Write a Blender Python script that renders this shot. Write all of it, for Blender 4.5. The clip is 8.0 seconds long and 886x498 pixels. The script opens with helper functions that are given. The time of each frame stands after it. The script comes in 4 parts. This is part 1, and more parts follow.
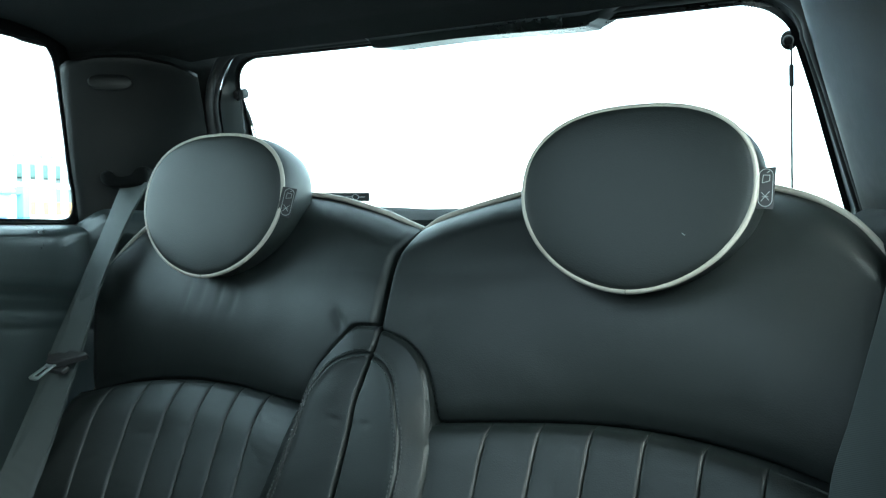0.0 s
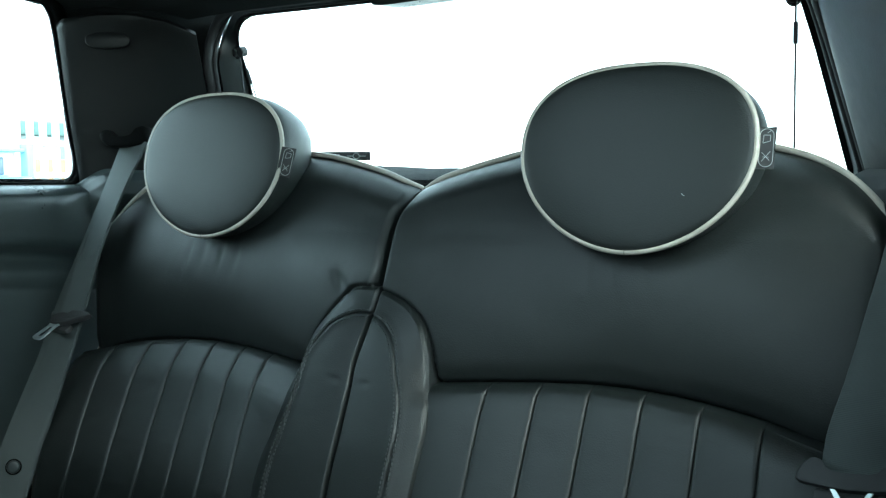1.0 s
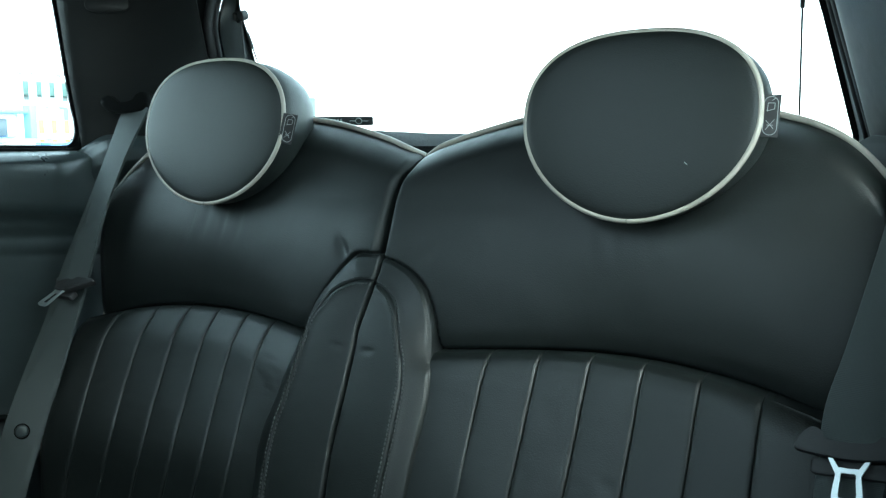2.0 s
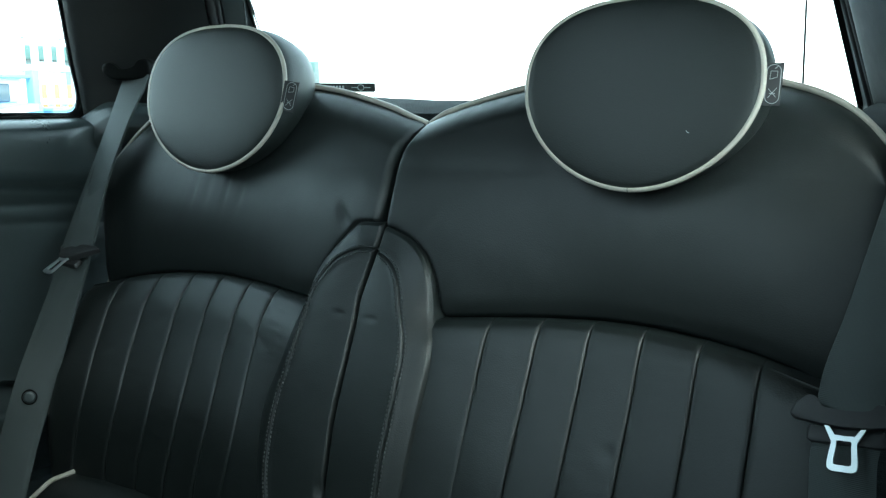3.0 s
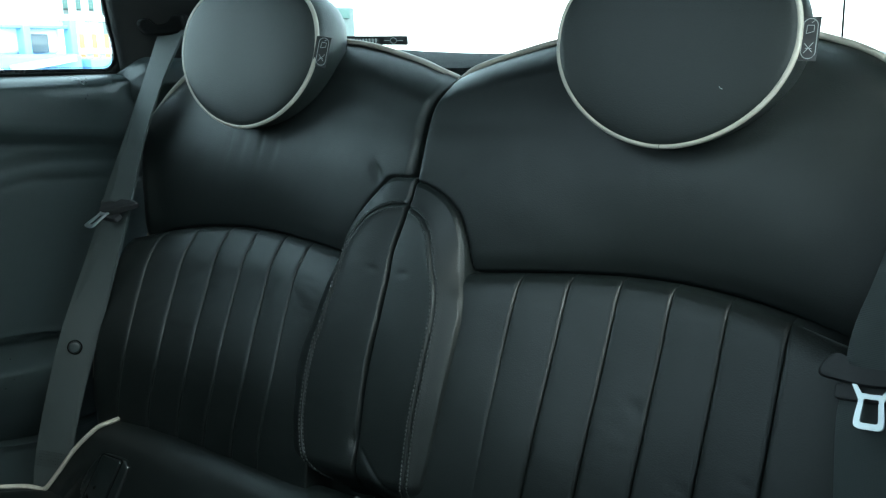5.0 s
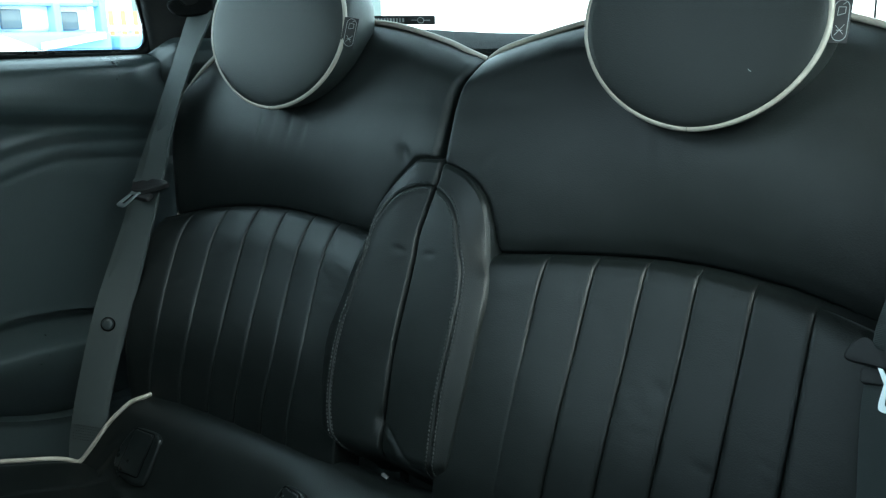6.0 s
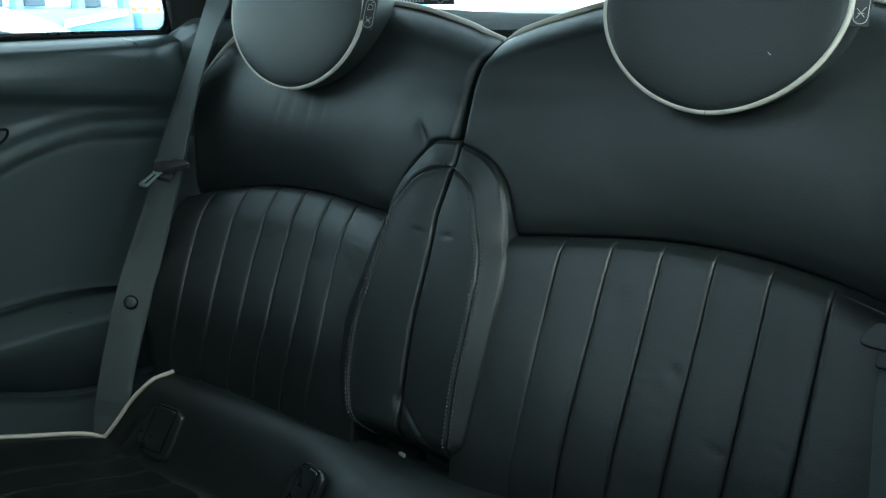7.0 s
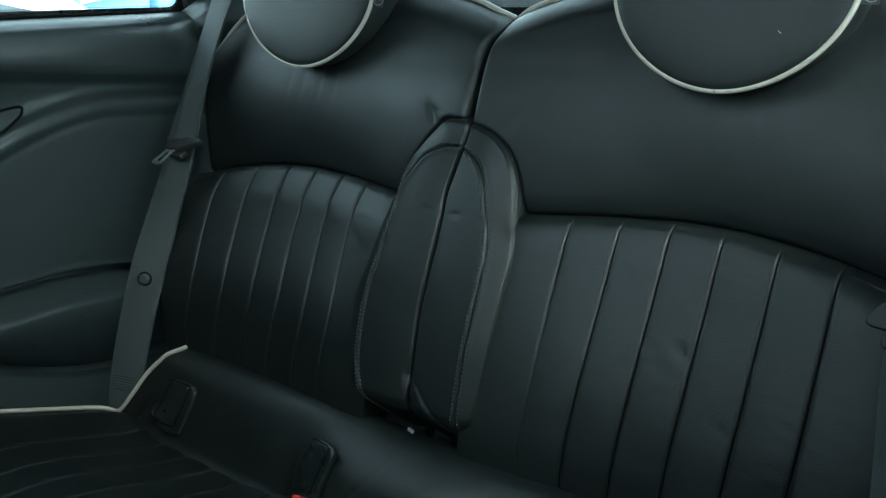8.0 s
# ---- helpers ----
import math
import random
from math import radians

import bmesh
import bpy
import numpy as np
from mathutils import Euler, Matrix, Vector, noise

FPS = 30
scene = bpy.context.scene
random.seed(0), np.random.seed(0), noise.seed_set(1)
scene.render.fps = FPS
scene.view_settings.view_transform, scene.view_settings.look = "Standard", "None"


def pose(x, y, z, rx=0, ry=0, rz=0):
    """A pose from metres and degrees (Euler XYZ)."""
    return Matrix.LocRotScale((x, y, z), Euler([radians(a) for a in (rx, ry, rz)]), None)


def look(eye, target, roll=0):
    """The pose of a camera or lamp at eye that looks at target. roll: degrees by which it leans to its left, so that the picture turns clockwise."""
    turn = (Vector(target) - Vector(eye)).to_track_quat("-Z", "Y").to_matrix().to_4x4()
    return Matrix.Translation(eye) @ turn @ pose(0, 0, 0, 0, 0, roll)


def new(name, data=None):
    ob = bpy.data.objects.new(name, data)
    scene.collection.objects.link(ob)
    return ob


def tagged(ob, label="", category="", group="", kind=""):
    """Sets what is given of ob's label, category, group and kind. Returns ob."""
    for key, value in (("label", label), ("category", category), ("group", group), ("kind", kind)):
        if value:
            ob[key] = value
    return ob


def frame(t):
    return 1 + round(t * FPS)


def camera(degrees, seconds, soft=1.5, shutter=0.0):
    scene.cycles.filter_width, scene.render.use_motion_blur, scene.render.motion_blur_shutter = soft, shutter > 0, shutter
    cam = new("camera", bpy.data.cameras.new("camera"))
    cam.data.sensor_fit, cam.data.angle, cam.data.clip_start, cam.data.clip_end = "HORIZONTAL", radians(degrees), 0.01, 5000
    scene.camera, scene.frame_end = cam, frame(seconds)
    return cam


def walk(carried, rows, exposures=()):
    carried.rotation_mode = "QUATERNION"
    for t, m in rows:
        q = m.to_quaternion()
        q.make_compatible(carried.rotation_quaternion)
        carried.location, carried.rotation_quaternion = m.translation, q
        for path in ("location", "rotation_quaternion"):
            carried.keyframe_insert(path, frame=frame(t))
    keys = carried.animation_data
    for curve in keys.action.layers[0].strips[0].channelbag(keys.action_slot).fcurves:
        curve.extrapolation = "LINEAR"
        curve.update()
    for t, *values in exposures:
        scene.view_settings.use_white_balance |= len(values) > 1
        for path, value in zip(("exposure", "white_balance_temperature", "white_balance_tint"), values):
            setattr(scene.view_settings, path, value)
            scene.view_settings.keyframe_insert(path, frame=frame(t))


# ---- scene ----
cam = camera(53.51, 8.0, soft=1.3)
# seconds, eye in metres, turn in degrees
ROWS = [
    (0.0, 0.5668, -0.8525, 0.8462, 88.790, 0.550, 31.498),
    (0.5, 0.5697, -0.8501, 0.8465, 87.344, 0.587, 31.652),
    (1.0, 0.5717, -0.8481, 0.8502, 85.963, 0.646, 31.848),
    (1.5, 0.5723, -0.8453, 0.8549, 84.622, 0.731, 32.045),
    (3.0, 0.5778, -0.8457, 0.8624, 81.066, 0.829, 32.467),
    (3.5, 0.5783, -0.8450, 0.8650, 80.006, 0.949, 32.725),
    (4.0, 0.5795, -0.8465, 0.8692, 79.116, 1.045, 33.114),
    (4.5, 0.5830, -0.8473, 0.8705, 78.417, 1.153, 33.875),
    (6.0, 0.5888, -0.8536, 0.8781, 76.251, 1.384, 36.472),
    (6.5, 0.5911, -0.8562, 0.8816, 75.521, 1.404, 37.178),
    (7.0, 0.5938, -0.8556, 0.8846, 74.782, 1.460, 37.809),
    (7.5, 0.5975, -0.8544, 0.8848, 74.136, 1.446, 38.316),
    (8.0, 0.6020, -0.8547, 0.8867, 73.332, 1.520, 38.834),
]
walk(cam, [(t, pose(*p)) for t, *p in ROWS], exposures=[(0.0, 3.72, 6050, -10), (4.0, 3.45, 6050, -10), (8.0, 3.42, 6050, -10)])

# ---- light: a bright hazy day around the car ----
world = bpy.data.worlds.new("day")
scene.world = world
world.use_nodes = True
wn = world.node_tree.nodes
sky = wn.new("ShaderNodeTexSky")
sky.sky_type = "NISHITA"
sky.sun_disc = False
sky.sun_elevation, sky.sun_rotation = radians(45), radians(115)
sky.dust_density, sky.air_density, sky.ozone_density = 1.0, 1.0, 0.3
# thin cloud takes most of the blue out of the sky
haze = wn.new("ShaderNodeHueSaturation")
haze.inputs["Saturation"].default_value = 0.45
world.node_tree.links.new(sky.outputs[0], haze.inputs["Color"])
# and spreads the light evenly over the whole sky
veil = wn.new("ShaderNodeMixRGB")
veil.inputs["Fac"].default_value = 0.6
veil.inputs["Color2"].default_value = (2.45, 3.05, 3.5, 1)
world.node_tree.links.new(haze.outputs[0], veil.inputs["Color1"])
world.node_tree.links.new(veil.outputs[0], wn["Background"].inputs[0])
wn["Background"].inputs[1].default_value = 0.15
sun = new("sun", bpy.data.lights.new("sun", "SUN"))
sun.data.energy, sun.data.angle, sun.data.color = 0.22, radians(32), (1.0, 0.99, 0.98)
sun.matrix_world = look((0, 0, 0), (-0.641, 0.299, -0.707))


# ---- materials ----
def material(name, colour, rough=0.5, metal=0.0, spec=0.5, vary=0.15, vary_scale=6.0, grain=0.0, grain_scale=900.0,
             fold=0.0, fold_scale=9.0, rough_vary=0.08, sheen=0.0, cells=False):
    """A surface with colour variation at two scales, uneven gloss, fine grain and soft folds."""
    m = bpy.data.materials.new(name)
    m.use_nodes = True
    n, l = m.node_tree.nodes, m.node_tree.links
    b = n["Principled BSDF"]
    b.inputs["Roughness"].default_value = rough
    b.inputs["Metallic"].default_value = metal
    b.inputs["Specular IOR Level"].default_value = spec
    if sheen:
        b.inputs["Sheen Weight"].default_value = sheen
        b.inputs["Sheen Roughness"].default_value = 0.5
    tc = n.new("ShaderNodeTexCoord")
    big, small = n.new("ShaderNodeTexNoise"), n.new("ShaderNodeTexNoise")
    big.inputs["Scale"].default_value, small.inputs["Scale"].default_value = vary_scale, vary_scale * 14
    big.inputs["Detail"].default_value = 4
    for t in (big, small):
        l.new(tc.outputs["Object"], t.inputs["Vector"])
    mix = n.new("ShaderNodeMath")
    mix.operation = "MULTIPLY_ADD"
    l.new(small.outputs[0], mix.inputs[0])
    mix.inputs[1].default_value = 0.4
    l.new(big.outputs[0], mix.inputs[2])
    ramp = n.new("ShaderNodeMapRange")
    ramp.inputs[1].default_value, ramp.inputs[2].default_value = 0.4, 1.0
    ramp.inputs[3].default_value, ramp.inputs[4].default_value = 1 - vary, 1 + vary
    l.new(mix.outputs[0], ramp.inputs[0])
    tint = n.new("ShaderNodeVectorMath")
    tint.operation = "SCALE"
    tint.inputs[0].default_value = colour
    l.new(ramp.outputs[0], tint.inputs["Scale"])
    l.new(tint.outputs[0], b.inputs["Base Color"])
    rr = n.new("ShaderNodeMapRange")
    rr.inputs[1].default_value, rr.inputs[2].default_value = 0.4, 1.0
    rr.inputs[3].default_value, rr.inputs[4].default_value = rough - rough_vary, rough + rough_vary
    l.new(mix.outputs[0], rr.inputs[0])
    l.new(rr.outputs[0], b.inputs["Roughness"])
    last = None
    if fold:
        fo = n.new("ShaderNodeTexNoise")
        fo.inputs["Scale"].default_value, fo.inputs["Detail"].default_value = fold_scale, 2
        l.new(tc.outputs["Object"], fo.inputs["Vector"])
        bu = n.new("ShaderNodeBump")
        bu.inputs["Strength"].default_value, bu.inputs["Distance"].default_value = 1.0, fold
        l.new(fo.outputs[0], bu.inputs["Height"])
        last = bu
    if grain:
        if cells:
            gr = n.new("ShaderNodeTexVoronoi")
        else:
            gr = n.new("ShaderNodeTexNoise")
        gr.inputs["Scale"].default_value = grain_scale
        l.new(tc.outputs["Object"], gr.inputs["Vector"])
        bu = n.new("ShaderNodeBump")
        bu.inputs["Strength"].default_value, bu.inputs["Distance"].default_value = 1.0, grain
        l.new(gr.outputs[0], bu.inputs["Height"])
        if last:
            l.new(last.outputs[0], bu.inputs["Normal"])
        last = bu
    if last:
        l.new(last.outputs[0], b.inputs["Normal"])
    return m


LEATHER = material("leather", (0.0044, 0.0060, 0.0057), 0.455, spec=0.40, vary=0.12, grain=0.00010, grain_scale=700, cells=True, rough_vary=0.02)
GRAINED = material("grained_leather", (0.0090, 0.0118, 0.0113), 0.52, spec=0.45, vary=0.15, grain=0.00016, grain_scale=750, cells=True)
PIPING = material("cream_piping", (0.33, 0.30, 0.255), 0.5, vary=0.1, vary_scale=30, grain=0.0001)
THREAD = material("thread", (0.014, 0.0172, 0.0166), 0.6)
WEB = material("webbing", (0.026, 0.0335, 0.033), 0.65, vary=0.1, grain=0.0002, grain_scale=1500, sheen=0.05)
wt = WEB.node_tree.nodes.new("ShaderNodeTexWave")
wt.bands_direction = "Z"
wt.inputs["Scale"].default_value, wt.inputs["Distortion"].default_value = 250, 0.3
wb = WEB.node_tree.nodes.new("ShaderNodeBump")
wb.inputs["Distance"].default_value = 0.00011
WEB.node_tree.links.new([q for q in WEB.node_tree.nodes if q.type == "TEX_COORD"][0].outputs["Object"], wt.inputs["Vector"])
WEB.node_tree.links.new(wt.outputs["Fac"], wb.inputs["Height"])
WEB.node_tree.links.new(wb.outputs[0], WEB.node_tree.nodes["Principled BSDF"].inputs["Normal"])
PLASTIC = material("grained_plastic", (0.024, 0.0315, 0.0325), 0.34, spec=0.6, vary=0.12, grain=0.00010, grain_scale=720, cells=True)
SMOOTH = material("smooth_plastic", (0.0070, 0.0092, 0.0092), 0.30, vary=0.1, grain=0.00005)
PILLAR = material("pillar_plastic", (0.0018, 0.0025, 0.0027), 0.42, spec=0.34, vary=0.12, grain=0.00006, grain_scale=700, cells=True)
FABRIC = material("headliner_fabric", (0.0085, 0.0102, 0.0104), 0.95, spec=0.15, vary=0.3, vary_scale=30, grain=0.0006, grain_scale=650, sheen=0.03)
CARPET = material("carpet", (0.016, 0.0195, 0.020), 0.95, spec=0.08, vary=0.5, vary_scale=60, grain=0.003, grain_scale=350, sheen=0.05)
BUTTON = material("button_plastic", (0.024, 0.031, 0.032), 0.45)
RUBBER = material("rubber", (0.012, 0.012, 0.013), 0.6, vary=0.1, grain=0.0001)
STEEL = material("tongue_steel", (0.62, 0.66, 0.67), 0.36, metal=1.0, vary=0.05, vary_scale=40, rough_vary=0.06)
PRINT = material("white_print", (0.30, 0.31, 0.31), 0.6)
TAGCLOTH = material("tag_cloth", (0.012, 0.012, 0.013), 0.6)
SOOT = material("dull_black_plastic", (0.0014, 0.0017, 0.0017), 0.75, spec=0.1)
FRIT = material("black_frit", (0.006, 0.006, 0.007), 0.3)
RED = material("red_button", (0.55, 0.03, 0.02), 0.4)
PAPER = material("paper", (0.06, 0.06, 0.058), 0.8)
ASPHALT = material("asphalt", (0.12, 0.125, 0.126), 0.9, vary=0.25, vary_scale=1.5, grain=0.002, grain_scale=90)
WHITEPAINT = material("white_paint", (0.8, 0.8, 0.8), 0.45, vary=0.05)
CARPAINT = material("white_car_paint", (0.8, 0.81, 0.82), 0.25, vary=0.03)
BLUEPAINT = material("blue_paint", (0.22, 0.40, 0.66), 0.5, vary=0.12)
GREY = material("grey_paint", (0.35, 0.36, 0.36), 0.6)
GREEN = material("green_paint", (0.09, 0.15, 0.135), 0.6)
PALE = material("pale_wall", (0.16, 0.19, 0.185), 0.8, vary=0.3, vary_scale=1.0)
RUST = material("rust_stack", (0.45, 0.25, 0.12), 0.8, vary=0.3)
DARKGLASS = material("dark_glass", (0.10, 0.125, 0.14), 0.08)

glass = bpy.data.materials.new("window_glass")
glass.use_nodes = True
gb = glass.node_tree.nodes["Principled BSDF"]
gb.inputs["Base Color"].default_value = (0.93, 0.97, 0.97, 1)
gb.inputs["Roughness"].default_value = 0.0
gb.inputs["Transmission Weight"].default_value = 1.0
gb.inputs["IOR"].default_value = 1.1


# ---- mesh helpers ----
def link_mesh(name, verts, faces, mat, parent=None, label="", sharp=40):
    me = bpy.data.meshes.new(name)
    me.from_pydata([tuple(map(float, v)) for v in verts], [], [tuple(map(int, q)) for q in faces])
    bm = bmesh.new()
    bm.from_mesh(me)
    bmesh.ops.recalc_face_normals(bm, faces=bm.faces)
    bm.to_mesh(me)
    bm.free()
    me.shade_smooth()
    me.set_sharp_from_angle(angle=radians(sharp))
    me.materials.append(mat)
    ob = new(name, me)
    if parent:
        ob.parent = parent
    if label:
        ob["label"] = label
    return ob


def thing(name, label, category, group="", kind="", at=(0, 0, 0)):
    ob = new(name)
    ob.empty_display_size = 0.05
    ob.location = at
    return tagged(ob, label, category, group, kind)


def grid_faces(nu, nv, base=0, wrap_u=False):
    out = []
    for i in range(nu if wrap_u else nu - 1):
        for j in range(nv - 1):
            a, b = i * nv + j, ((i + 1) % nu) * nv + j
            out.append((base + a, base + b, base + b + 1, base + a + 1))
    return out


def slab(name, P, back, mat, parent=None, label="", sharp=40):
    """A closed pad: the front sheet P (nu, nv, 3) and its rim pushed back by the vector."""
    nu, nv, _ = P.shape
    front = P.reshape(-1, 3)
    rim = [i * nv for i in range(nu)] + [(nu - 1) * nv + j for j in range(1, nv)]
    rim += [i * nv + nv - 1 for i in range(nu - 2, -1, -1)] + [j for j in range(nv - 2, 0, -1)]
    behind = front[rim] + np.array(back)
    n = len(front)
    verts = np.vstack([front, behind])
    faces = grid_faces(nu, nv)
    m = len(rim)
    for k in range(m):
        faces.append((rim[k], rim[(k + 1) % m], n + (k + 1) % m, n + k))
    faces.append(tuple(n + k for k in range(m)))
    return link_mesh(name, verts, faces, mat, parent, label, sharp)


def frames_along(pts, closed):
    pts = np.asarray(pts, float)
    if closed:
        d = np.roll(pts, -1, 0) - np.roll(pts, 1, 0)
    else:
        d = np.gradient(pts, axis=0)
    d /= np.linalg.norm(d, axis=1)[:, None] + 1e-12
    ref = np.array([0.31, -0.9, 0.2])
    a = np.cross(d, ref)
    a /= np.linalg.norm(a, axis=1)[:, None] + 1e-12
    return d, a, np.cross(d, a)


def tube_data(pts, r, n=8, closed=False):
    pts = np.asarray(pts, float)
    d, a, b = frames_along(pts, closed)
    th = np.linspace(0, 2 * np.pi, n, endpoint=False)
    ring = pts[:, None] + r * (np.cos(th)[None, :, None] * a[:, None] + np.sin(th)[None, :, None] * b[:, None])
    m = len(pts)
    faces = []
    for i in range(m if closed else m - 1):
        for j in range(n):
            k = (i + 1) % m
            faces.append((i * n + j, i * n + (j + 1) % n, k * n + (j + 1) % n, k * n + j))
    if not closed:
        faces += [tuple(range(n)), tuple((m - 1) * n + j for j in range(n))]
    return ring.reshape(-1, 3), faces


def tube(name, pts, r, mat, parent=None, label="", n=8, closed=False):
    v, f = tube_data(pts, r, n, closed)
    return link_mesh(name, v, f, mat, parent, label, 60)


def joined(name, pieces, mat, parent=None, label="", sharp=40):
    verts, faces = [], []
    for v, f in pieces:
        base = len(verts)
        verts += list(v)
        faces += [tuple(base + i for i in q) for q in f]
    return link_mesh(name, verts, faces, mat, parent, label, sharp)


def spline(pts, n=60, closed=False):
    """A smooth curve through points (Catmull-Rom)."""
    p = np.asarray(pts, float)
    if closed:
        q = np.vstack([p[-1], p, p[0], p[1]])
        seg = len(p)
    else:
        q = np.vstack([2 * p[0] - p[1], p, 2 * p[-1] - p[-2]])
        seg = len(p) - 1
    t = np.linspace(0, seg, n, endpoint=not closed)
    i = np.minimum(t.astype(int), seg - 1)
    u = (t - i)[:, None]
    a, b, c, d = q[i], q[i + 1], q[i + 2], q[i + 3]
    return 0.5 * ((2 * b) + (c - a) * u + (2 * a - 5 * b + 4 * c - d) * u ** 2 + (3 * b - a - 3 * c + d) * u ** 3)


def plate_data(outline, thick, edge=0.0, m=None):
    """A prism from a 2D outline (x, y), from z 0 up to thick, with an edge rounded by that much."""
    o = np.asarray(outline, float)
    c = o.mean(0)
    span = np.abs(o - c).max()
    rings = [(0.0, 0.0)]
    if edge:
        for k in range(4):
            a = k / 3 * np.pi / 2
            rings.append((edge * (1 - np.cos(a)), thick - edge + edge * np.sin(a)))
    else:
        rings.append((0.0, thick))
    verts, faces, n = [], [], len(o)
    for inset, z in rings:
        s = 1 - inset / span
        verts += [(*(c + (p - c) * s), z) for p in o]
    for r in range(len(rings) - 1):
        for i in range(n):
            j = (i + 1) % n
            faces.append((r * n + i, r * n + j, (r + 1) * n + j, (r + 1) * n + i))
    faces += [tuple(range(n)), tuple((len(rings) - 1) * n + i for i in range(n))]
    v = np.array(verts)
    if m is not None:
        v = np.array([m @ Vector(p) for p in v])
    return v, faces


def plate(name, outline, thick, mat, parent=None, label="", edge=0.0, m=None):
    v, f = plate_data(outline, thick, edge, m)
    return link_mesh(name, v, f, mat, parent, label, 35)


def rounded(w, h, r, n=6):
    """The outline of a rounded rectangle, centred."""
    out = []
    for cx, cy, a0 in ((w / 2 - r, h / 2 - r, 0), (-w / 2 + r, h / 2 - r, 90), (-w / 2 + r, -h / 2 + r, 180), (w / 2 - r, -h / 2 + r, 270)):
        for k in range(n + 1):
            a = radians(a0 + 90 * k / n)
            out.append((cx + r * math.cos(a), cy + r * math.sin(a)))
    return out


def basis(origin, xdir, ydir):
    """A pose with its x and y along the given directions (made square)."""
    x = Vector(xdir).normalized()
    z = x.cross(Vector(ydir)).normalized()
    y = z.cross(x)
    return Matrix.Translation(origin) @ Matrix((x, y, z)).transposed().to_4x4()


def box_data(x0, x1, y0, y1, z0, z1, bevel=0.0):
    bm = bmesh.new()
    bmesh.ops.create_cube(bm, size=1)
    for v in bm.verts:
        v.co = ((x0 + x1) / 2 + v.co.x * (x1 - x0), (y0 + y1) / 2 + v.co.y * (y1 - y0), (z0 + z1) / 2 + v.co.z * (z1 - z0))
    if bevel:
        bmesh.ops.bevel(bm, geom=list(bm.edges), offset=bevel, segments=3, profile=0.5, affect="EDGES")
    v = [tuple(q.co) for q in bm.verts]
    f = [tuple(q.index for q in p.verts) for p in bm.faces]
    bm.free()
    return v, f


def ease(x, xs, ys):
    """A smooth curve through the points, flat past its ends."""
    xs, ys = np.asarray(xs, float), np.asarray(ys, float)
    m = np.gradient(ys, xs)
    x = np.clip(x, xs[0], xs[-1])
    i = np.clip(np.searchsorted(xs, x, side="right") - 1, 0, len(xs) - 2)
    h = xs[i + 1] - xs[i]
    t = (x - xs[i]) / h
    return (2 * t ** 3 - 3 * t ** 2 + 1) * ys[i] + (t ** 3 - 2 * t ** 2 + t) * h * m[i] + (3 * t ** 2 - 2 * t ** 3) * ys[i + 1] + (t ** 3 - t ** 2) * h * m[i + 1]


def smooth01(x):
    x = np.clip(x, 0, 1)
    return x * x * (3 - 2 * x)


# ---- the seat's forms: x from the middle of the car, z up, y to the rear ----
def back_y(z):
    return ease(z, (0.34, 0.405, 0.43, 0.46, 0.50, 0.54, 0.58, 0.62, 0.655, 0.68, 0.70, 0.72, 0.75, 0.80, 0.85, 0.90, 0.95),
                     (-0.184, -0.179, -0.174, -0.1635, -0.1475, -0.1300, -0.1110, -0.0915, -0.0740, -0.0690, -0.0695, -0.0625, -0.0500, -0.0265, 0.0, 0.022, 0.045))


def panel_y(z):
    """The plain upper part leans back evenly."""
    return ease(z, (0.60, 0.64, 0.67, 0.70, 0.73, 0.76, 0.80, 0.85, 0.90, 0.95), (-0.068, -0.0655, -0.0630, -0.0595, -0.0540, -0.0465, -0.0320, -0.0065, 0.022, 0.045))


def arch_z(x):
    return ease(x, (0.0, 0.087, 0.147, 0.205, 0.259, 0.314, 0.365, 0.42, 0.464, 0.52), (0.638, 0.645, 0.650, 0.654, 0.656, 0.655, 0.651, 0.643, 0.632, 0.617))


def top_z(x):
    k = spline([(0, 0.846), (0.031, 0.860), (0.07, 0.872), (0.137, 0.888), (0.20, 0.896), (0.28, 0.900), (0.35, 0.8935), (0.396, 0.8825), (0.4235, 0.8735), (0.4475, 0.861), (0.466, 0.846), (0.4805, 0.829), (0.489, 0.816), (0.498, 0.798), (0.512, 0.772)], 90)
    return np.interp(x, k[:, 0], k[:, 1])


def side_x(z):
    return ease(z, (0.34, 0.40, 0.47, 0.56, 0.63, 0.67, 0.766, 0.80, 0.83), (0.462, 0.476, 0.497, 0.500, 0.503, 0.506, 0.522, 0.525, 0.521))


def bolster_edge(s):
    """The outer edge of the middle pad as (distance from the car's middle, height), from its foot to its crown."""
    if s < 0:
        k = [(0.052, 0.352), (0.0720, 0.390), (0.0817, 0.4110), (0.0905, 0.4375), (0.0975, 0.464), (0.104, 0.493), (0.1088, 0.522), (0.1083, 0.550), (0.1012, 0.5776), (0.0965, 0.6025), (0.0930, 0.6236), (0.0915, 0.6420), (0.0895, 0.6530), (0.0855, 0.6720), (0.0778, 0.6907), (0.0674, 0.7043), (0.0517, 0.7224), (0.0416, 0.7324), (0.0287, 0.7394), (-0.006, 0.7400)]
    else:
        k = [(0.080, 0.352), (0.0858, 0.4034), (0.0918, 0.4588), (0.0950, 0.50), (0.0965, 0.54), (0.0973, 0.583), (0.0968, 0.606), (0.0928, 0.6266), (0.0898, 0.6340), (0.0868, 0.6410), (0.0840, 0.6485), (0.0816, 0.6570), (0.0793, 0.6655), (0.0771, 0.674), (0.069, 0.6938), (0.0591, 0.7089), (0.0429, 0.7225), (0.0245, 0.7309), (0.0072, 0.7356), (-0.004, 0.7360)]
    return spline(k, 140)


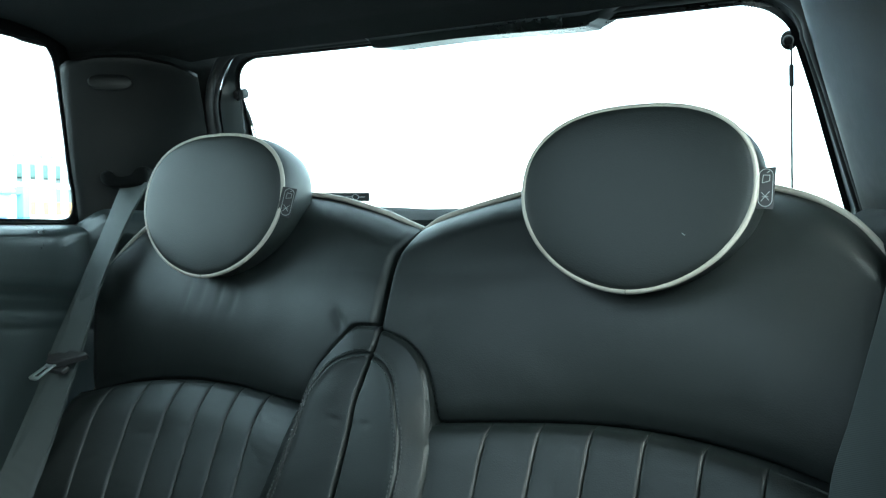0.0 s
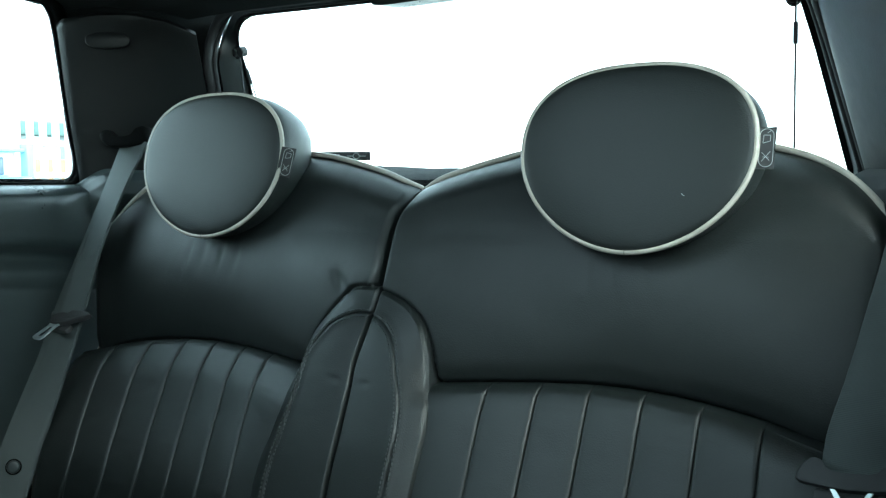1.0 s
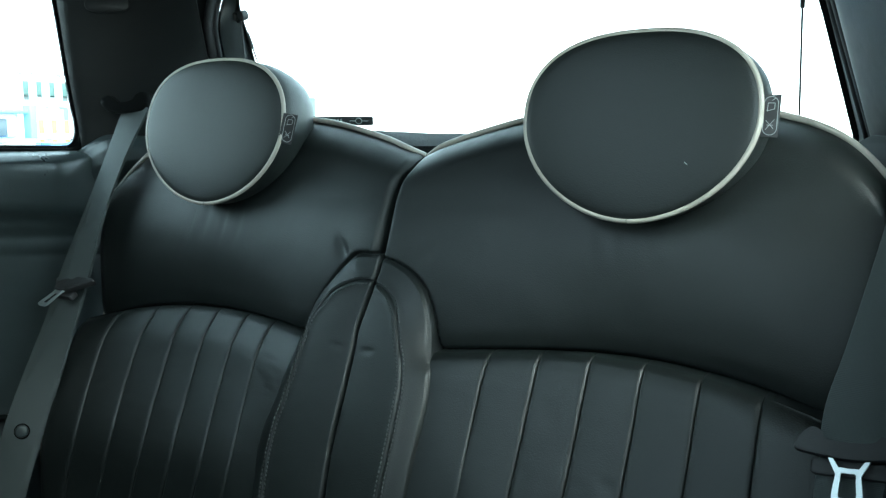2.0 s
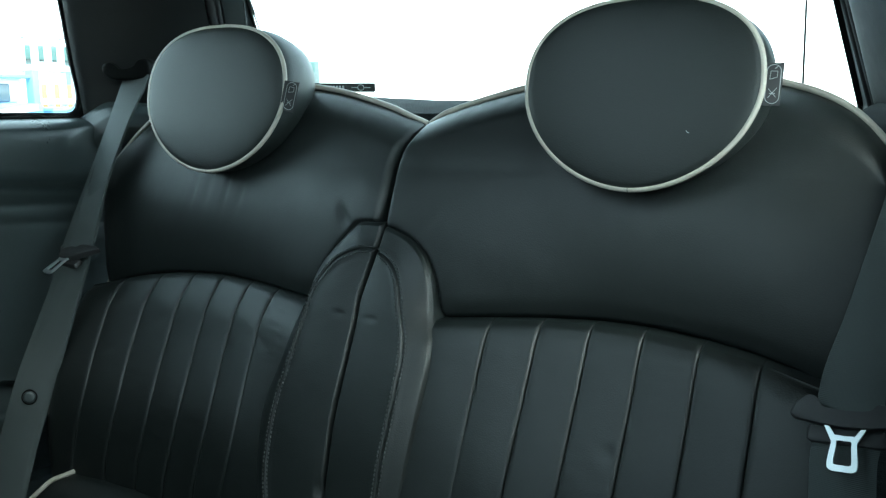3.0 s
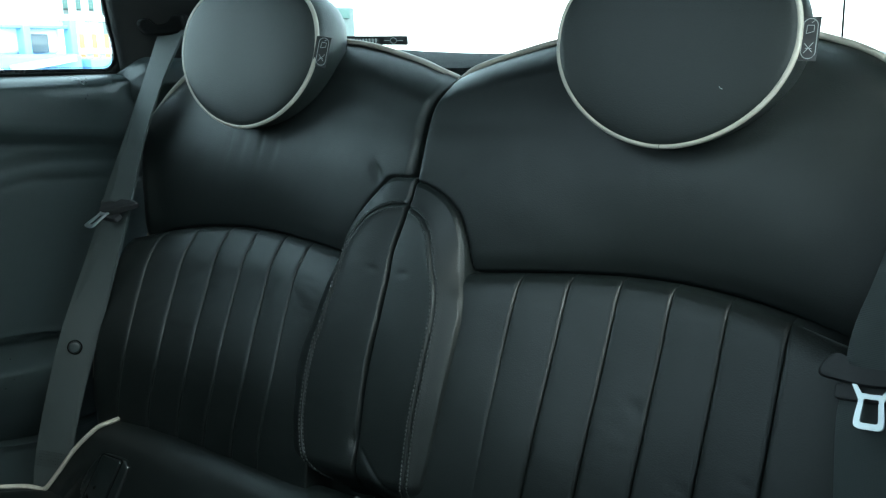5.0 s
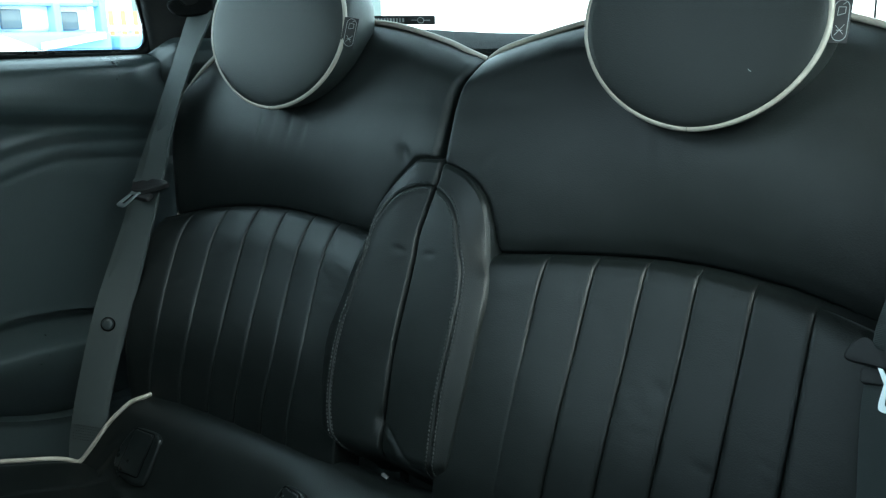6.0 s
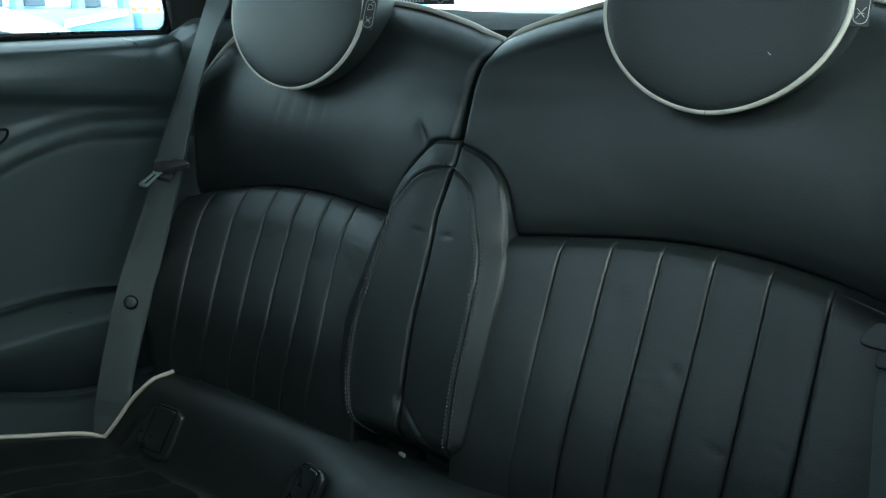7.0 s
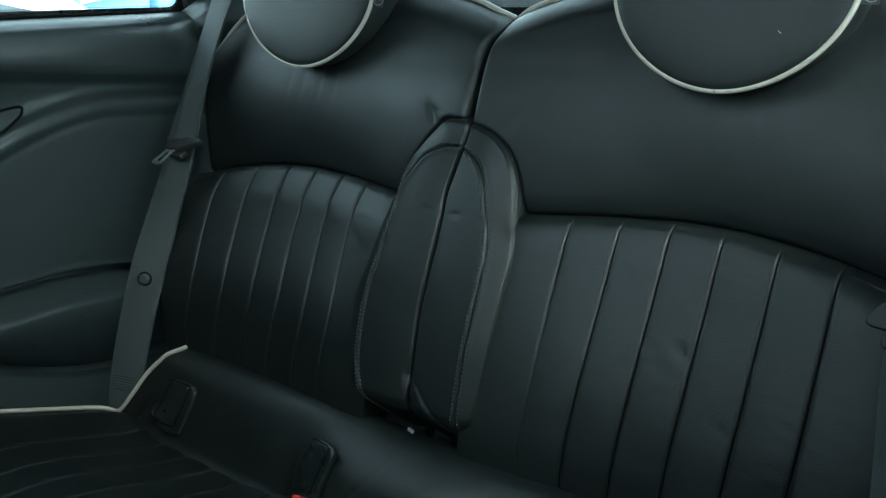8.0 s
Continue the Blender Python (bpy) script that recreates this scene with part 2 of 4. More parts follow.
def bolster_x(z, s):
    k = bolster_edge(s)
    top = np.argmax(k[:, 1])
    return np.interp(z, k[:top + 1, 1], k[:top + 1, 0])


def edge_gap(x, z, s):
    """How far a place on the seat back lies from the middle pad's edge."""
    return line_gap(x, z, bolster_edge(s))


def line_gap(x, z, k):
    """The distance from each place to a line of points."""
    best = np.full(np.shape(x), 9.0)
    for (ax, az), (bx, bz) in zip(k[:-1], k[1:]):
        dx, dz = bx - ax, bz - az
        t = np.clip(((x - ax) * dx + (z - az) * dz) / (dx * dx + dz * dz), 0, 1)
        best = np.minimum(best, np.hypot(x - ax - t * dx, z - az - t * dz))
    return best


def upper_seam(z):
    """The gap between the two seat backs wanders a little."""
    return ease(z, (0.70, 0.734, 0.748, 0.764, 0.782, 0.80, 0.82, 0.836, 0.85), (-0.005, -0.0052, -0.0041, -0.0034, -0.0043, -0.0059, -0.0041, 0.0005, 0.001))


def hollow(x, z):
    """The seat back is hollowed between its sides."""
    x = 0.5 * (x + 0.10 + np.hypot(x - 0.10, 0.03))
    return -0.022 * ((x - 0.26) / 0.165) ** 2 * ease(z, (0.40, 0.50, 0.62, 0.72, 0.80), (0.55, 0.75, 1.0, 0.55, 0.15))


def soft_min(x, top):
    """x, held below top with a rounded turn."""
    return 0.5 * (x + top - np.hypot(x - top, 0.03))


def noise_field(x, z, scale, seed):
    return np.vectorize(lambda a, b: noise.noise(Vector((a * scale, b * scale, seed))))(x, z)


PLEATS = {-1: (0.07, 0.1575, 0.2075, 0.2590, 0.3095, 0.3640, 0.4210, 0.49), 1: (0.07, 0.1475, 0.2005, 0.2530, 0.3060, 0.3610, 0.4160, 0.49)}


def upper_panel(s, seat):
    nu, nv = 230, 130
    u, v = np.meshgrid(np.linspace(0, 1, nu) ** 1.25, np.linspace(0, 1, nv) ** 1.2, indexing="ij")
    x = 0.0030 + u * 0.5060
    z0, z1 = arch_z(x) + 0.001, top_z(np.minimum(x, 0.511))
    z = z0 + v * (z1 - z0)
    x = x + (side_x(z) - 0.512) * smooth01((u - 0.55) / 0.45)
    y = panel_y(z) + hollow(soft_min(x, 0.42 if s > 0 else 0.37), z)
    below_top, from_arch = z1 - z, z - z0
    y += 0.026 * np.clip(1 - below_top / 0.034, 0, 1) ** 2.2 + 0.008 * np.clip(1 - below_top / 0.008, 0, 1) ** 2
    # the cover is drawn in towards the arched seam, further on the outer side
    y += 0.004 * np.clip(1 - from_arch / 0.005, 0, 1) ** 2 + 0.0040 * np.clip(1 - from_arch / 0.025, 0, 1) ** 2
    y += 0.006 * np.clip(1 - from_arch / 0.11, 0, 1) ** 2 * smooth01((x - 0.16) / 0.18)
    y += 0.014 * np.clip((u - 0.94) / 0.06, 0, 1) ** 2.2
    y += 0.010 * np.clip(1 - (x - 0.0030) / 0.009, 0, 1) ** 2 - 0.005 * np.exp(-(x / 0.06) ** 2) * np.exp(-((z - 0.765) / 0.045) ** 2)
    y += 0.005 * np.exp(-(edge_gap(x, z, s) / 0.0022) ** 2)
    # pulls above the arm of the middle pad and small creases below the headrest
    y += (0.003 if s < 0 else 0.001) * np.exp(-((x - 0.058 - 0.5 * (z - 0.745)) / 0.009) ** 2 - ((z - 0.744) / 0.013) ** 2)
    for k, (cx, w) in enumerate(((0.235, 0.006), (0.262, 0.005), (0.295, 0.007), (0.32, 0.005))):
        y += (0.0012 if s < 0 else 0.0004) * np.exp(-((x - cx - 0.12 * (0.79 - z)) / w) ** 2) * np.exp(-((z - 0.765) / 0.022) ** 2)
    for cx, w in ((0.075, 0.004), (0.095, 0.005), (0.118, 0.005), (0.145, 0.006)):
        y += (0.0007 if s < 0 else 0.0002) * np.exp(-((x - cx - 0.5 * (z - 0.86)) / w) ** 2) * np.exp(-((below_top - 0.018) / 0.012) ** 2)
    y += 0.0012 * noise_field(x, z, 11, 3.0 + s) + 0.0004 * noise_field(x, z, 30, 7.0 + s) + 0.0001 * noise_field(x * 1.6, z * 0.7, 75, 8.0 + s)
    P = np.stack([s * x + upper_seam(z) * np.clip(1 - u / 0.15, 0, 1), y, z], -1)
    return slab("upper_panel", P, (0, 0.050, -0.040), LEATHER, seat)


def pleat_puff(d, half, deep=0.0022):
    """Padding rounded towards its seams with a narrow stitched slot; d is the distance from the strip's middle."""
    gap = half - d
    return 0.0012 * (1 - (d / half) ** 2) + deep * (1 - np.clip(1 - gap / 0.0050, 0, 1) ** 2.2) + 0.0014 * np.clip(gap / 0.0009, 0, 1)


def pleat_steps(width):
    """Places across a strip, close together at its seams."""
    d = np.array([0, 0.0005, 0.0009, 0.0015, 0.0023, 0.0033, 0.0045, 0.006, 0.009])
    d = np.concatenate([d, np.linspace(0.013, width / 2, 4)])
    return np.concatenate([d, width - d[-2::-1]]) / width


def pleat(s, seat, k):
    a, b = PLEATS[s][k], PLEATS[s][k + 1]
    last = k == len(PLEATS[s]) - 2
    steps = pleat_steps(b - a)
    u, v = np.meshgrid(steps, np.linspace(0, 1, 100), indexing="ij")
    x = a + u * (b - a)
    zb = 0.352
    z = zb + (1 - (1 - v) ** 1.45) * (arch_z(x) - zb)
    if last:
        x = a + u * (side_x(z) - a)
    # the seams run a little towards the middle at their foot
    lean = (0.006 if s > 0 else 0.003) * smooth01((0.62 - z) / 0.20)
    if k:
        x = x - lean * (1 - u if last else 1.0)
    y = back_y(z) + hollow(soft_min(x, 0.43), z)
    e = np.abs(2 * u - 1)
    puff = pleat_puff(e * (b - a) / 2, (b - a) / 2)
    if last:
        puff = pleat_puff(np.clip(1 - 2 * u, 0, 1) * 0.035, 0.035) - 0.026 * np.clip((u - 0.6) / 0.4, 0, 1) ** 2.2
    y -= puff
    top = arch_z(x) - z
    y += 0.005 * np.clip(1 - top / 0.006, 0, 1) ** 2.2 + (0.013 if s < 0 else 0.005) * np.clip(1 - top / (0.042 if s < 0 else 0.018), 0, 1) ** 2
    y += 0.02 * np.clip(1 - (z - zb) / 0.03, 0, 1) ** 2
    y += 0.0007 * noise_field(x + s, z, 16, 20.0 + k + s) + 0.00025 * noise_field(x, z, 60, 30.0 + k + s) + 0.0006 * noise_field(x * 0.35, z, 110, 35.0 + k + s) * np.clip(noise_field(x, z, 13, 36.0 + s) + 0.25, 0, 1)
    if s > 0:
        for cx, cz, w, h, d in ((0.292, 0.553, 0.007, 0.006, 0.0016), (0.345, 0.50, 0.012, 0.004, 0.0008), (0.40, 0.52, 0.010, 0.003, 0.0008), (0.225, 0.60, 0.010, 0.012, 0.0008)):
            y += d * np.exp(-((x - cx) / w) ** 2 - ((z - cz + 0.3 * (x - cx)) / h) ** 2)
    else:
        for cx, cz, w, h, d in ((0.33, 0.60, 0.012, 0.007, 0.0008), (0.40, 0.56, 0.010, 0.005, 0.0009), (0.20, 0.585, 0.010, 0.006, 0.0008), (0.12, 0.58, 0.008, 0.008, 0.0012)):
            y += d * np.exp(-((x - cx) / w) ** 2 - ((z - cz + 0.4 * (x - cx)) / h) ** 2)
    if s < 0 and k < 2:
        # fine slack wrinkles beside the middle pad
        for cx, cz, tilt, w in ((0.118, 0.628, 0.9, 0.0030), (0.128, 0.612, 0.7, 0.0026), (0.112, 0.603, 1.1, 0.0026), (0.140, 0.596, 0.6, 0.0024), (0.150, 0.632, 0.8, 0.0024), (0.122, 0.585, 0.8, 0.0022)):
            y += 0.0009 * np.exp(-((z - cz - tilt * (x - cx)) / w) ** 2 - ((x - cx) / 0.014) ** 2)
    # the padding swells in the middle of its height, more on the softer seat
    swell = (0.017 if s < 0 else 0.006) * np.exp(-((z - 0.50) / 0.075) ** 2) * (0.25 + 0.75 * smooth01((x - 0.09) / 0.09)) * smooth01((z - zb) / 0.05)
    y -= swell
    P = np.stack([s * x + (1.15 if s < 0 else 0.45) * swell, y, z + 0.35 * swell], -1)
    return slab("pleat", P, (0, 0.05, 0), LEATHER, seat)


def stitch_line(s):
    if s < 0:
        k = [(0.0006, 0.7136), (0.0179, 0.713), (0.0363, 0.7068), (0.0505, 0.6977), (0.0620, 0.6824), (0.0690, 0.6691), (0.0712, 0.6529), (0.0714, 0.636), (0.0723, 0.6213), (0.0745, 0.6004), (0.0765, 0.5795), (0.0794, 0.5641), (0.0804, 0.5372), (0.0798, 0.5105), (0.0772, 0.4814), (0.0715, 0.4586), (0.0626, 0.4362), (0.0505, 0.417), (0.039, 0.402)]
    else:
        k = [(0.0025, 0.7108), (0.0149, 0.7076), (0.0283, 0.6997), (0.0392, 0.6871), (0.0460, 0.6729), (0.0542, 0.654), (0.0620, 0.6393), (0.0670, 0.6239), (0.0697, 0.608), (0.0706, 0.5919), (0.0714, 0.5703), (0.0712, 0.5433), (0.0707, 0.5212), (0.0708, 0.4966), (0.0715, 0.4724), (0.0726, 0.4461), (0.0724, 0.4161), (0.0724, 0.388)]
    return spline(k, 180)


def middle_seam(z):
    """The seam between the two halves of the middle pad drifts to one side."""
    return ease(z, (0.34, 0.47, 0.50, 0.54, 0.60, 0.64, 0.66, 0.69, 0.714, 0.737), (0.0040, 0.0020, 0.0005, -0.0020, -0.0022, -0.0036, -0.0056, -0.0020, 0.0018, 0.0006))


def bolster_y(x, z, s):
    """A full pad, crowned between the middle seam and its outer edge."""
    a, w = s * middle_seam(z), bolster_x(z, s)
    u = np.clip((x - a) / np.maximum(w - a, 1e-4), 0, 1)
    mix = smooth01((z - 0.620) / 0.050)
    seat = (1 - mix) * back_y(z) + mix * panel_y(z) + hollow(x, z) - 0.001
    y = ease(z, (0.36, 0.42, 0.48, 0.56, 0.63, 0.66, 0.69, 0.72, 0.742), (-0.2062, -0.2015, -0.1854, -0.1563, -0.1235, -0.1085, -0.0935, -0.0790, -0.0675))
    low = smooth01((0.745 - z) / 0.07)
    y = y + low * (0.005 if s < 0 else 0.004) * np.clip(1 - u / 0.5, 0, 1) ** 2
    # past the stitching the cover slopes away to the pad's edge
    st = stitch_line(s)
    out = x > np.interp(z, st[::-1, 1], st[::-1, 0], right=-1.0)
    near = line_gap(x, z, st)
    gap = edge_gap(x, z, s)
    r = np.where(out, gap / (gap + near + 1e-6), 1.0)
    y = seat + (y - seat) * np.where(y < seat, 0.22 + 0.78 * np.clip(r, 0, 1) ** 0.8, 1.0) - 0.002 * smooth01(gap / 0.0035)
    return y + 0.010 * np.clip(1 - (x - a) / 0.005, 0, 1) ** 2


def bolster_wave(x, z, s):
    return 0.0006 * noise_field(x, z, 22, 40.0 + s) + 0.0003 * noise_field(x * 0.6, z, 80, 41.0 + s) * np.clip(noise_field(x, z, 12, 42.0 + s) + 0.4, 0, 1)


def bolster(s, seat):
    nu, nv = 130, 260
    u, v = np.meshgrid(np.linspace(0, 1, nu), np.linspace(0, 1, nv), indexing="ij")
    ztop = bolster_edge(s)[:, 1].max()
    z = 0.352 + (1 - (1 - v) ** 1.6) * (ztop - 0.0004 - 0.352)
    a = s * middle_seam(z) + 0.0010
    x = a + u * (np.maximum(bolster_x(z, s), a + 0.001) - a)
    y = bolster_y(x, z, s)
    st = stitch_line(s)
    d = line_gap(x, z, st)
    y += 0.0026 * np.exp(-(d / 0.0010) ** 2) - 0.0006 * np.exp(-((d - 0.0045) / 0.003) ** 2)
    # two small dimples where the cover is tied back
    y += 0.0012 * np.exp(-((x - a - 0.020) / 0.008) ** 2 - ((z - 0.645 - 0.1 * (x - 0.026)) / 0.0035) ** 2)
    if s > 0:
        # a fold where the covers are pulled together at the foot
        fx = a + 0.002 + 1.15 * np.clip(0.472 - z, 0, 0.1)
        y += 0.0014 * np.exp(-((x - fx) / 0.0026) ** 2) * smooth01((0.474 - z) / 0.012)
        y -= 0.0014 * np.exp(-((x - fx + 0.010) / 0.010) ** 2) * smooth01((0.470 - z) / 0.02)
    else:
        y += 0.004 * np.exp(-((x - a - 0.003) / 0.005) ** 2 - ((z - 0.470) / 0.010) ** 2)
    y += bolster_wave(x, z, s) + 0.060 * smooth01((0.446 - z) / 0.070)
    P = np.stack([s * x, y, z], -1)
    pad = slab("bolster", P, (0, 0.05, 0), LEATHER, seat)
    pieces = []
    step = np.linalg.norm(np.diff(st, axis=0), axis=1)
    arc = np.concatenate([[0], np.cumsum(step)])
    tang = np.gradient(st, axis=0)
    tang /= np.linalg.norm(tang, axis=1)[:, None]
    for off in (-0.0036, 0.0036):
        line = st + off * np.stack([tang[:, 1], -tang[:, 0]], 1)
        q = 0.002
        while q < arc[-1] - 0.004:
            ts = np.array([q, q + 0.0014, q + 0.0028])
            px, pz = np.interp(ts, arc, line[:, 0]), np.interp(ts, arc, line[:, 1])
            q += 0.0043
            if px.min() < s * middle_seam(pz).mean() + 0.003:
                continue
            py = bolster_y(px[:, None], pz[:, None], s)[:, 0] + bolster_wave(px, pz, s) + 0.060 * smooth01((0.446 - pz) / 0.070) - 0.0006 + np.array([-0.0002, -0.0010, -0.0002])
            pieces.append(tube_data(np.stack([s * px, py, pz], 1), 0.0008, 5))
    tagged(joined("stitching", pieces, THREAD, pad, "dark double row of stitching"), kind="stuff")
    return pad


def seat_back(s):
    seat = thing("bench_back", "black leather rear seat back with vertical pleats and cream piping", "car seat", "rear seat backs", at=(0, 0, 0))
    upper_panel(s, seat)
    for k in range(len(PLEATS[s]) - 1):
        pleat(s, seat, k)
    bolster(s, seat)
    # the padded core behind the covers
    nu, nv = 40, 40
    u, v = np.meshgrid(np.linspace(0, 1, nu), np.linspace(0, 1, nv), indexing="ij")
    x = 0.006 + u * 0.494
    z = 0.36 + v * (top_z(x) - 0.050 - 0.36)
    x = x + (side_x(z) - 0.016 - 0.50) * u
    y = back_y(z) + 0.03
    slab("core", np.stack([s * x, y, z], -1), (0, 0.06, 0.0), GRAINED, seat)
    xs = np.linspace(0.0025, 0.509, 70)
    zt = top_z(xs)
    xo = xs + (side_x(zt) - 0.512) * smooth01((((xs - 0.003) / 0.506) - 0.55) / 0.45)
    edge = np.clip((((xs - 0.003) / 0.506) - 0.90) / 0.10, 0, 1) ** 2.4
    top_line = np.stack([s * xo, back_y(zt) + hollow(soft_min(xo, 0.42), zt) + 0.024 + 0.006 * edge - (0.012 * smooth01((xs - 0.34) / 0.08) if s < 0 else 0.0) + 0.012 * np.clip(1 - (xs - 0.003) / 0.015, 0, 1) ** 2, zt + 0.001], 1)
    zd = np.linspace(0.79, 0.385, 50)
    g = np.exp(-((zd - 0.50) / 0.075) ** 2) * (0.017 if s < 0 else 0.006)
    low = smooth01((0.60 - zd) / 0.12)
    down = np.stack([s * (side_x(zd) + 0.0005 + 0.0075 * np.exp(-((zd - 0.435) / 0.045) ** 2)) + (1.15 if s < 0 else 0.45) * g, back_y(zd) + hollow(0.43, zd) + 0.060 - 0.040 * low - g, zd + 0.35 * g], 1)
    tube("piping", spline(np.vstack([top_line[::3], down[1::5]]), 160), 0.0034, PIPING, seat, "cream leather piping")
    return seat


# ---- headrest ----
def headrest(cx, high, low, half, mid=0.883, turn=0.0, deep=1.0):
    hr = thing("headrest", "round black leather headrest with cream piping and side tag", "headrest", "rear headrests")
    th = np.linspace(0, 2 * np.pi, 96, endpoint=False)
    c, s_ = np.cos(th), np.sin(th)
    n = np.where(s_ > 0, 2.45, 1.88)
    rx = np.sign(c) * np.abs(c) ** (2 / n) * half
    rz = np.sign(s_) * np.abs(s_) ** (2 / n) * np.where(s_ > 0, high, low)

    lean = 0.18

    def ring(scale, depth, drop=0.0):
        x, z = rx * scale, rz * scale
        return np.stack([cx + x, -0.050 + lean * (z + mid - 0.883) + turn * x + depth, mid + z - 0.06 * np.maximum(depth, 0) + drop], 1)

    # domed face
    rings = [ring(1.0 - 0.012, -0.001)]
    for k in (0.96, 0.92, 0.86, 0.78, 0.68, 0.56, 0.42, 0.28, 0.14, 0.05):
        rings.append(ring(k, -0.0045 * (1 - k ** 4.5) ** 0.7 - 0.001))
    verts = np.vstack(rings + [[[cx, -0.0556 + lean * (mid - 0.883), mid]]])
    m = len(th)
    faces = []
    for r in range(len(rings) - 1):
        for i in range(m):
            j = (i + 1) % m
            faces.append((r * m + i, r * m + j, (r + 1) * m + j, (r + 1) * m + i))
    top = len(verts) - 1
    faces += [((len(rings) - 1) * m + i, (len(rings) - 1) * m + (i + 1) % m, top) for i in range(m)]
    link_mesh("face", verts, faces, LEATHER, hr, sharp=60)
    # the band round it and its rounded back
    prof = [(0.985, 0.002), (1.000, 0.006), (1.018, 0.02), (1.012, 0.045), (0.965, 0.07), (0.92, 0.088), (0.85, 0.100), (0.7, 0.106), (0.4, 0.109), (0.1, 0.110)]
    rings = [ring(a, d * deep) for a, d in prof]
    verts = np.vstack(rings)
    faces = []
    for r in range(len(rings) - 1):
        for i in range(m):
            j = (i + 1) % m
            faces.append((r * m + i, r * m + j, (r + 1) * m + j, (r + 1) * m + i))
    faces.append(tuple((len(rings) - 1) * m + i for i in range(m)))
    link_mesh("band", verts, faces, GRAINED, hr, "grained black leather side band", sharp=60)
    tube("piping", ring(1.002, 0.001), 0.0027, PIPING, hr, "cream leather piping", n=10, closed=True)
    # two steel posts down into the seat
    for dx in (-0.045, 0.045):
        tube("post", [(cx + dx, 0.035, 0.82), (cx + dx, 0.030, 0.72)], 0.005, STEEL, hr, "steel post")
    # warning tag on the side
    tag_m = basis((-0.159, -0.046, 0.885), (0.80, 0.55, -0.26), (0.36, 0.05, 1)) if cx < 0 else basis((0.3955, -0.046, 0.8815), (1, 0.15, -0.05), (0.10, 0.05, 1))
    tag = plate("tag", [(0, -0.0185), (0.0165, -0.0185), (0.0175, 0.0185), (0, 0.017)], 0.0008, TAGCLOTH, hr, "black cloth tag with white pictograms", m=tag_m)
    lift = tag_m @ Matrix.Translation((0, 0, 0.0009))
    oval = [(0.0095 + x, y) for x, y in rounded(0.0115, 0.033, 0.0057)]
    marks = [tube_data([lift @ Vector((x, y, 0)) for x, y in oval], 0.0003, 4, True)]
    for (ax, ay), (bx, by) in (((0.006, -0.012), (0.013, -0.003)), ((0.006, -0.004), (0.0125, -0.011)), ((0.007, -0.008), (0.012, -0.008)), ((0.0065, 0.004), (0.0125, 0.006)),
                               ((0.0065, 0.004), (0.0070, 0.011)), ((0.0125, 0.006), (0.0125, 0.011)), ((0.0070, 0.011), (0.0125, 0.011)), ((0.010, 0.013), (0.0125, 0.015))):
        marks.append(tube_data([lift @ Vector((ax, ay, 0)), lift @ Vector((bx, by, 0))], 0.00027, 4))
    joined("pictogram", marks, PRINT, tag, "white line pictogram")
    if cx > 0:
        q = Vector((cx + 0.052, -0.0645, 0.842))
        tube("scuff", [q, q + Vector((0.0012, -0.0002, -0.0014)), q + Vector((0.0028, 0.0, -0.0022))], 0.0003, PRINT, hr, "pale scuff mark")
    # where the piping is joined
    b = ring(1.003, 0.001)[72]
    tube("join", [b + np.array([0, -0.0012, -0.0031]), b + np.array([0, -0.0032, 0]), b + np.array([0, -0.0018, 0.0028])], 0.0003, THREAD, hr)
    return hr


seat_back(-1)
seat_back(1)
headrest(-0.2735, 0.0833, 0.0963, 0.1135, 0.888, 0.06, 0.76)
headrest(0.2845, 0.0799, 0.0951, 0.1130)


# ---- cushion with its riser ----
def cushion_z(x, y):
    """The sitting surface, foot of the riser at y -0.27, front at y -0.66."""
    z = np.interp(y, (-0.70, -0.66, -0.62, -0.55, -0.45, -0.41, -0.335, -0.295, -0.26), (0.29, 0.345, 0.366, 0.368, 0.356, 0.346, 0.320, 0.308, 0.302))
    return z + 0.016 * smooth01((np.abs(x) - 0.38) / 0.14) + 0.030 * np.exp(-((x - 0.05) / 0.07) ** 2) * smooth01((y + 0.42) / 0.1)


def edge_x(y):
    return np.interp(y, (-0.66, -0.50, -0.41, -0.335, -0.295, -0.275, -0.262, -0.255), (0.538, 0.538, 0.536, 0.531, 0.524, 0.508, 0.492, 0.484))


RISER = spline([(-0.150, 0.385), (-0.168, 0.3985), (-0.186, 0.4060), (-0.203, 0.4050), (-0.218, 0.3960), (-0.230, 0.381), (-0.241, 0.361), (-0.251, 0.339), (-0.260, 0.319), (-0.268, 0.306), (-0.280, 0.299)], 60)


def riser_edge(v):
    return np.interp(-np.interp(v, np.linspace(0, 1, 60), RISER[:, 1]) * (v > 0.2) - 0.4125 * (v <= 0.2), (-0.416, -0.412, -0.40, -0.371, -0.337, -0.317, -0.311, -0.295), (0.386, 0.394, 0.424, 0.449, 0.470, 0.484, 0.492, 0.498))


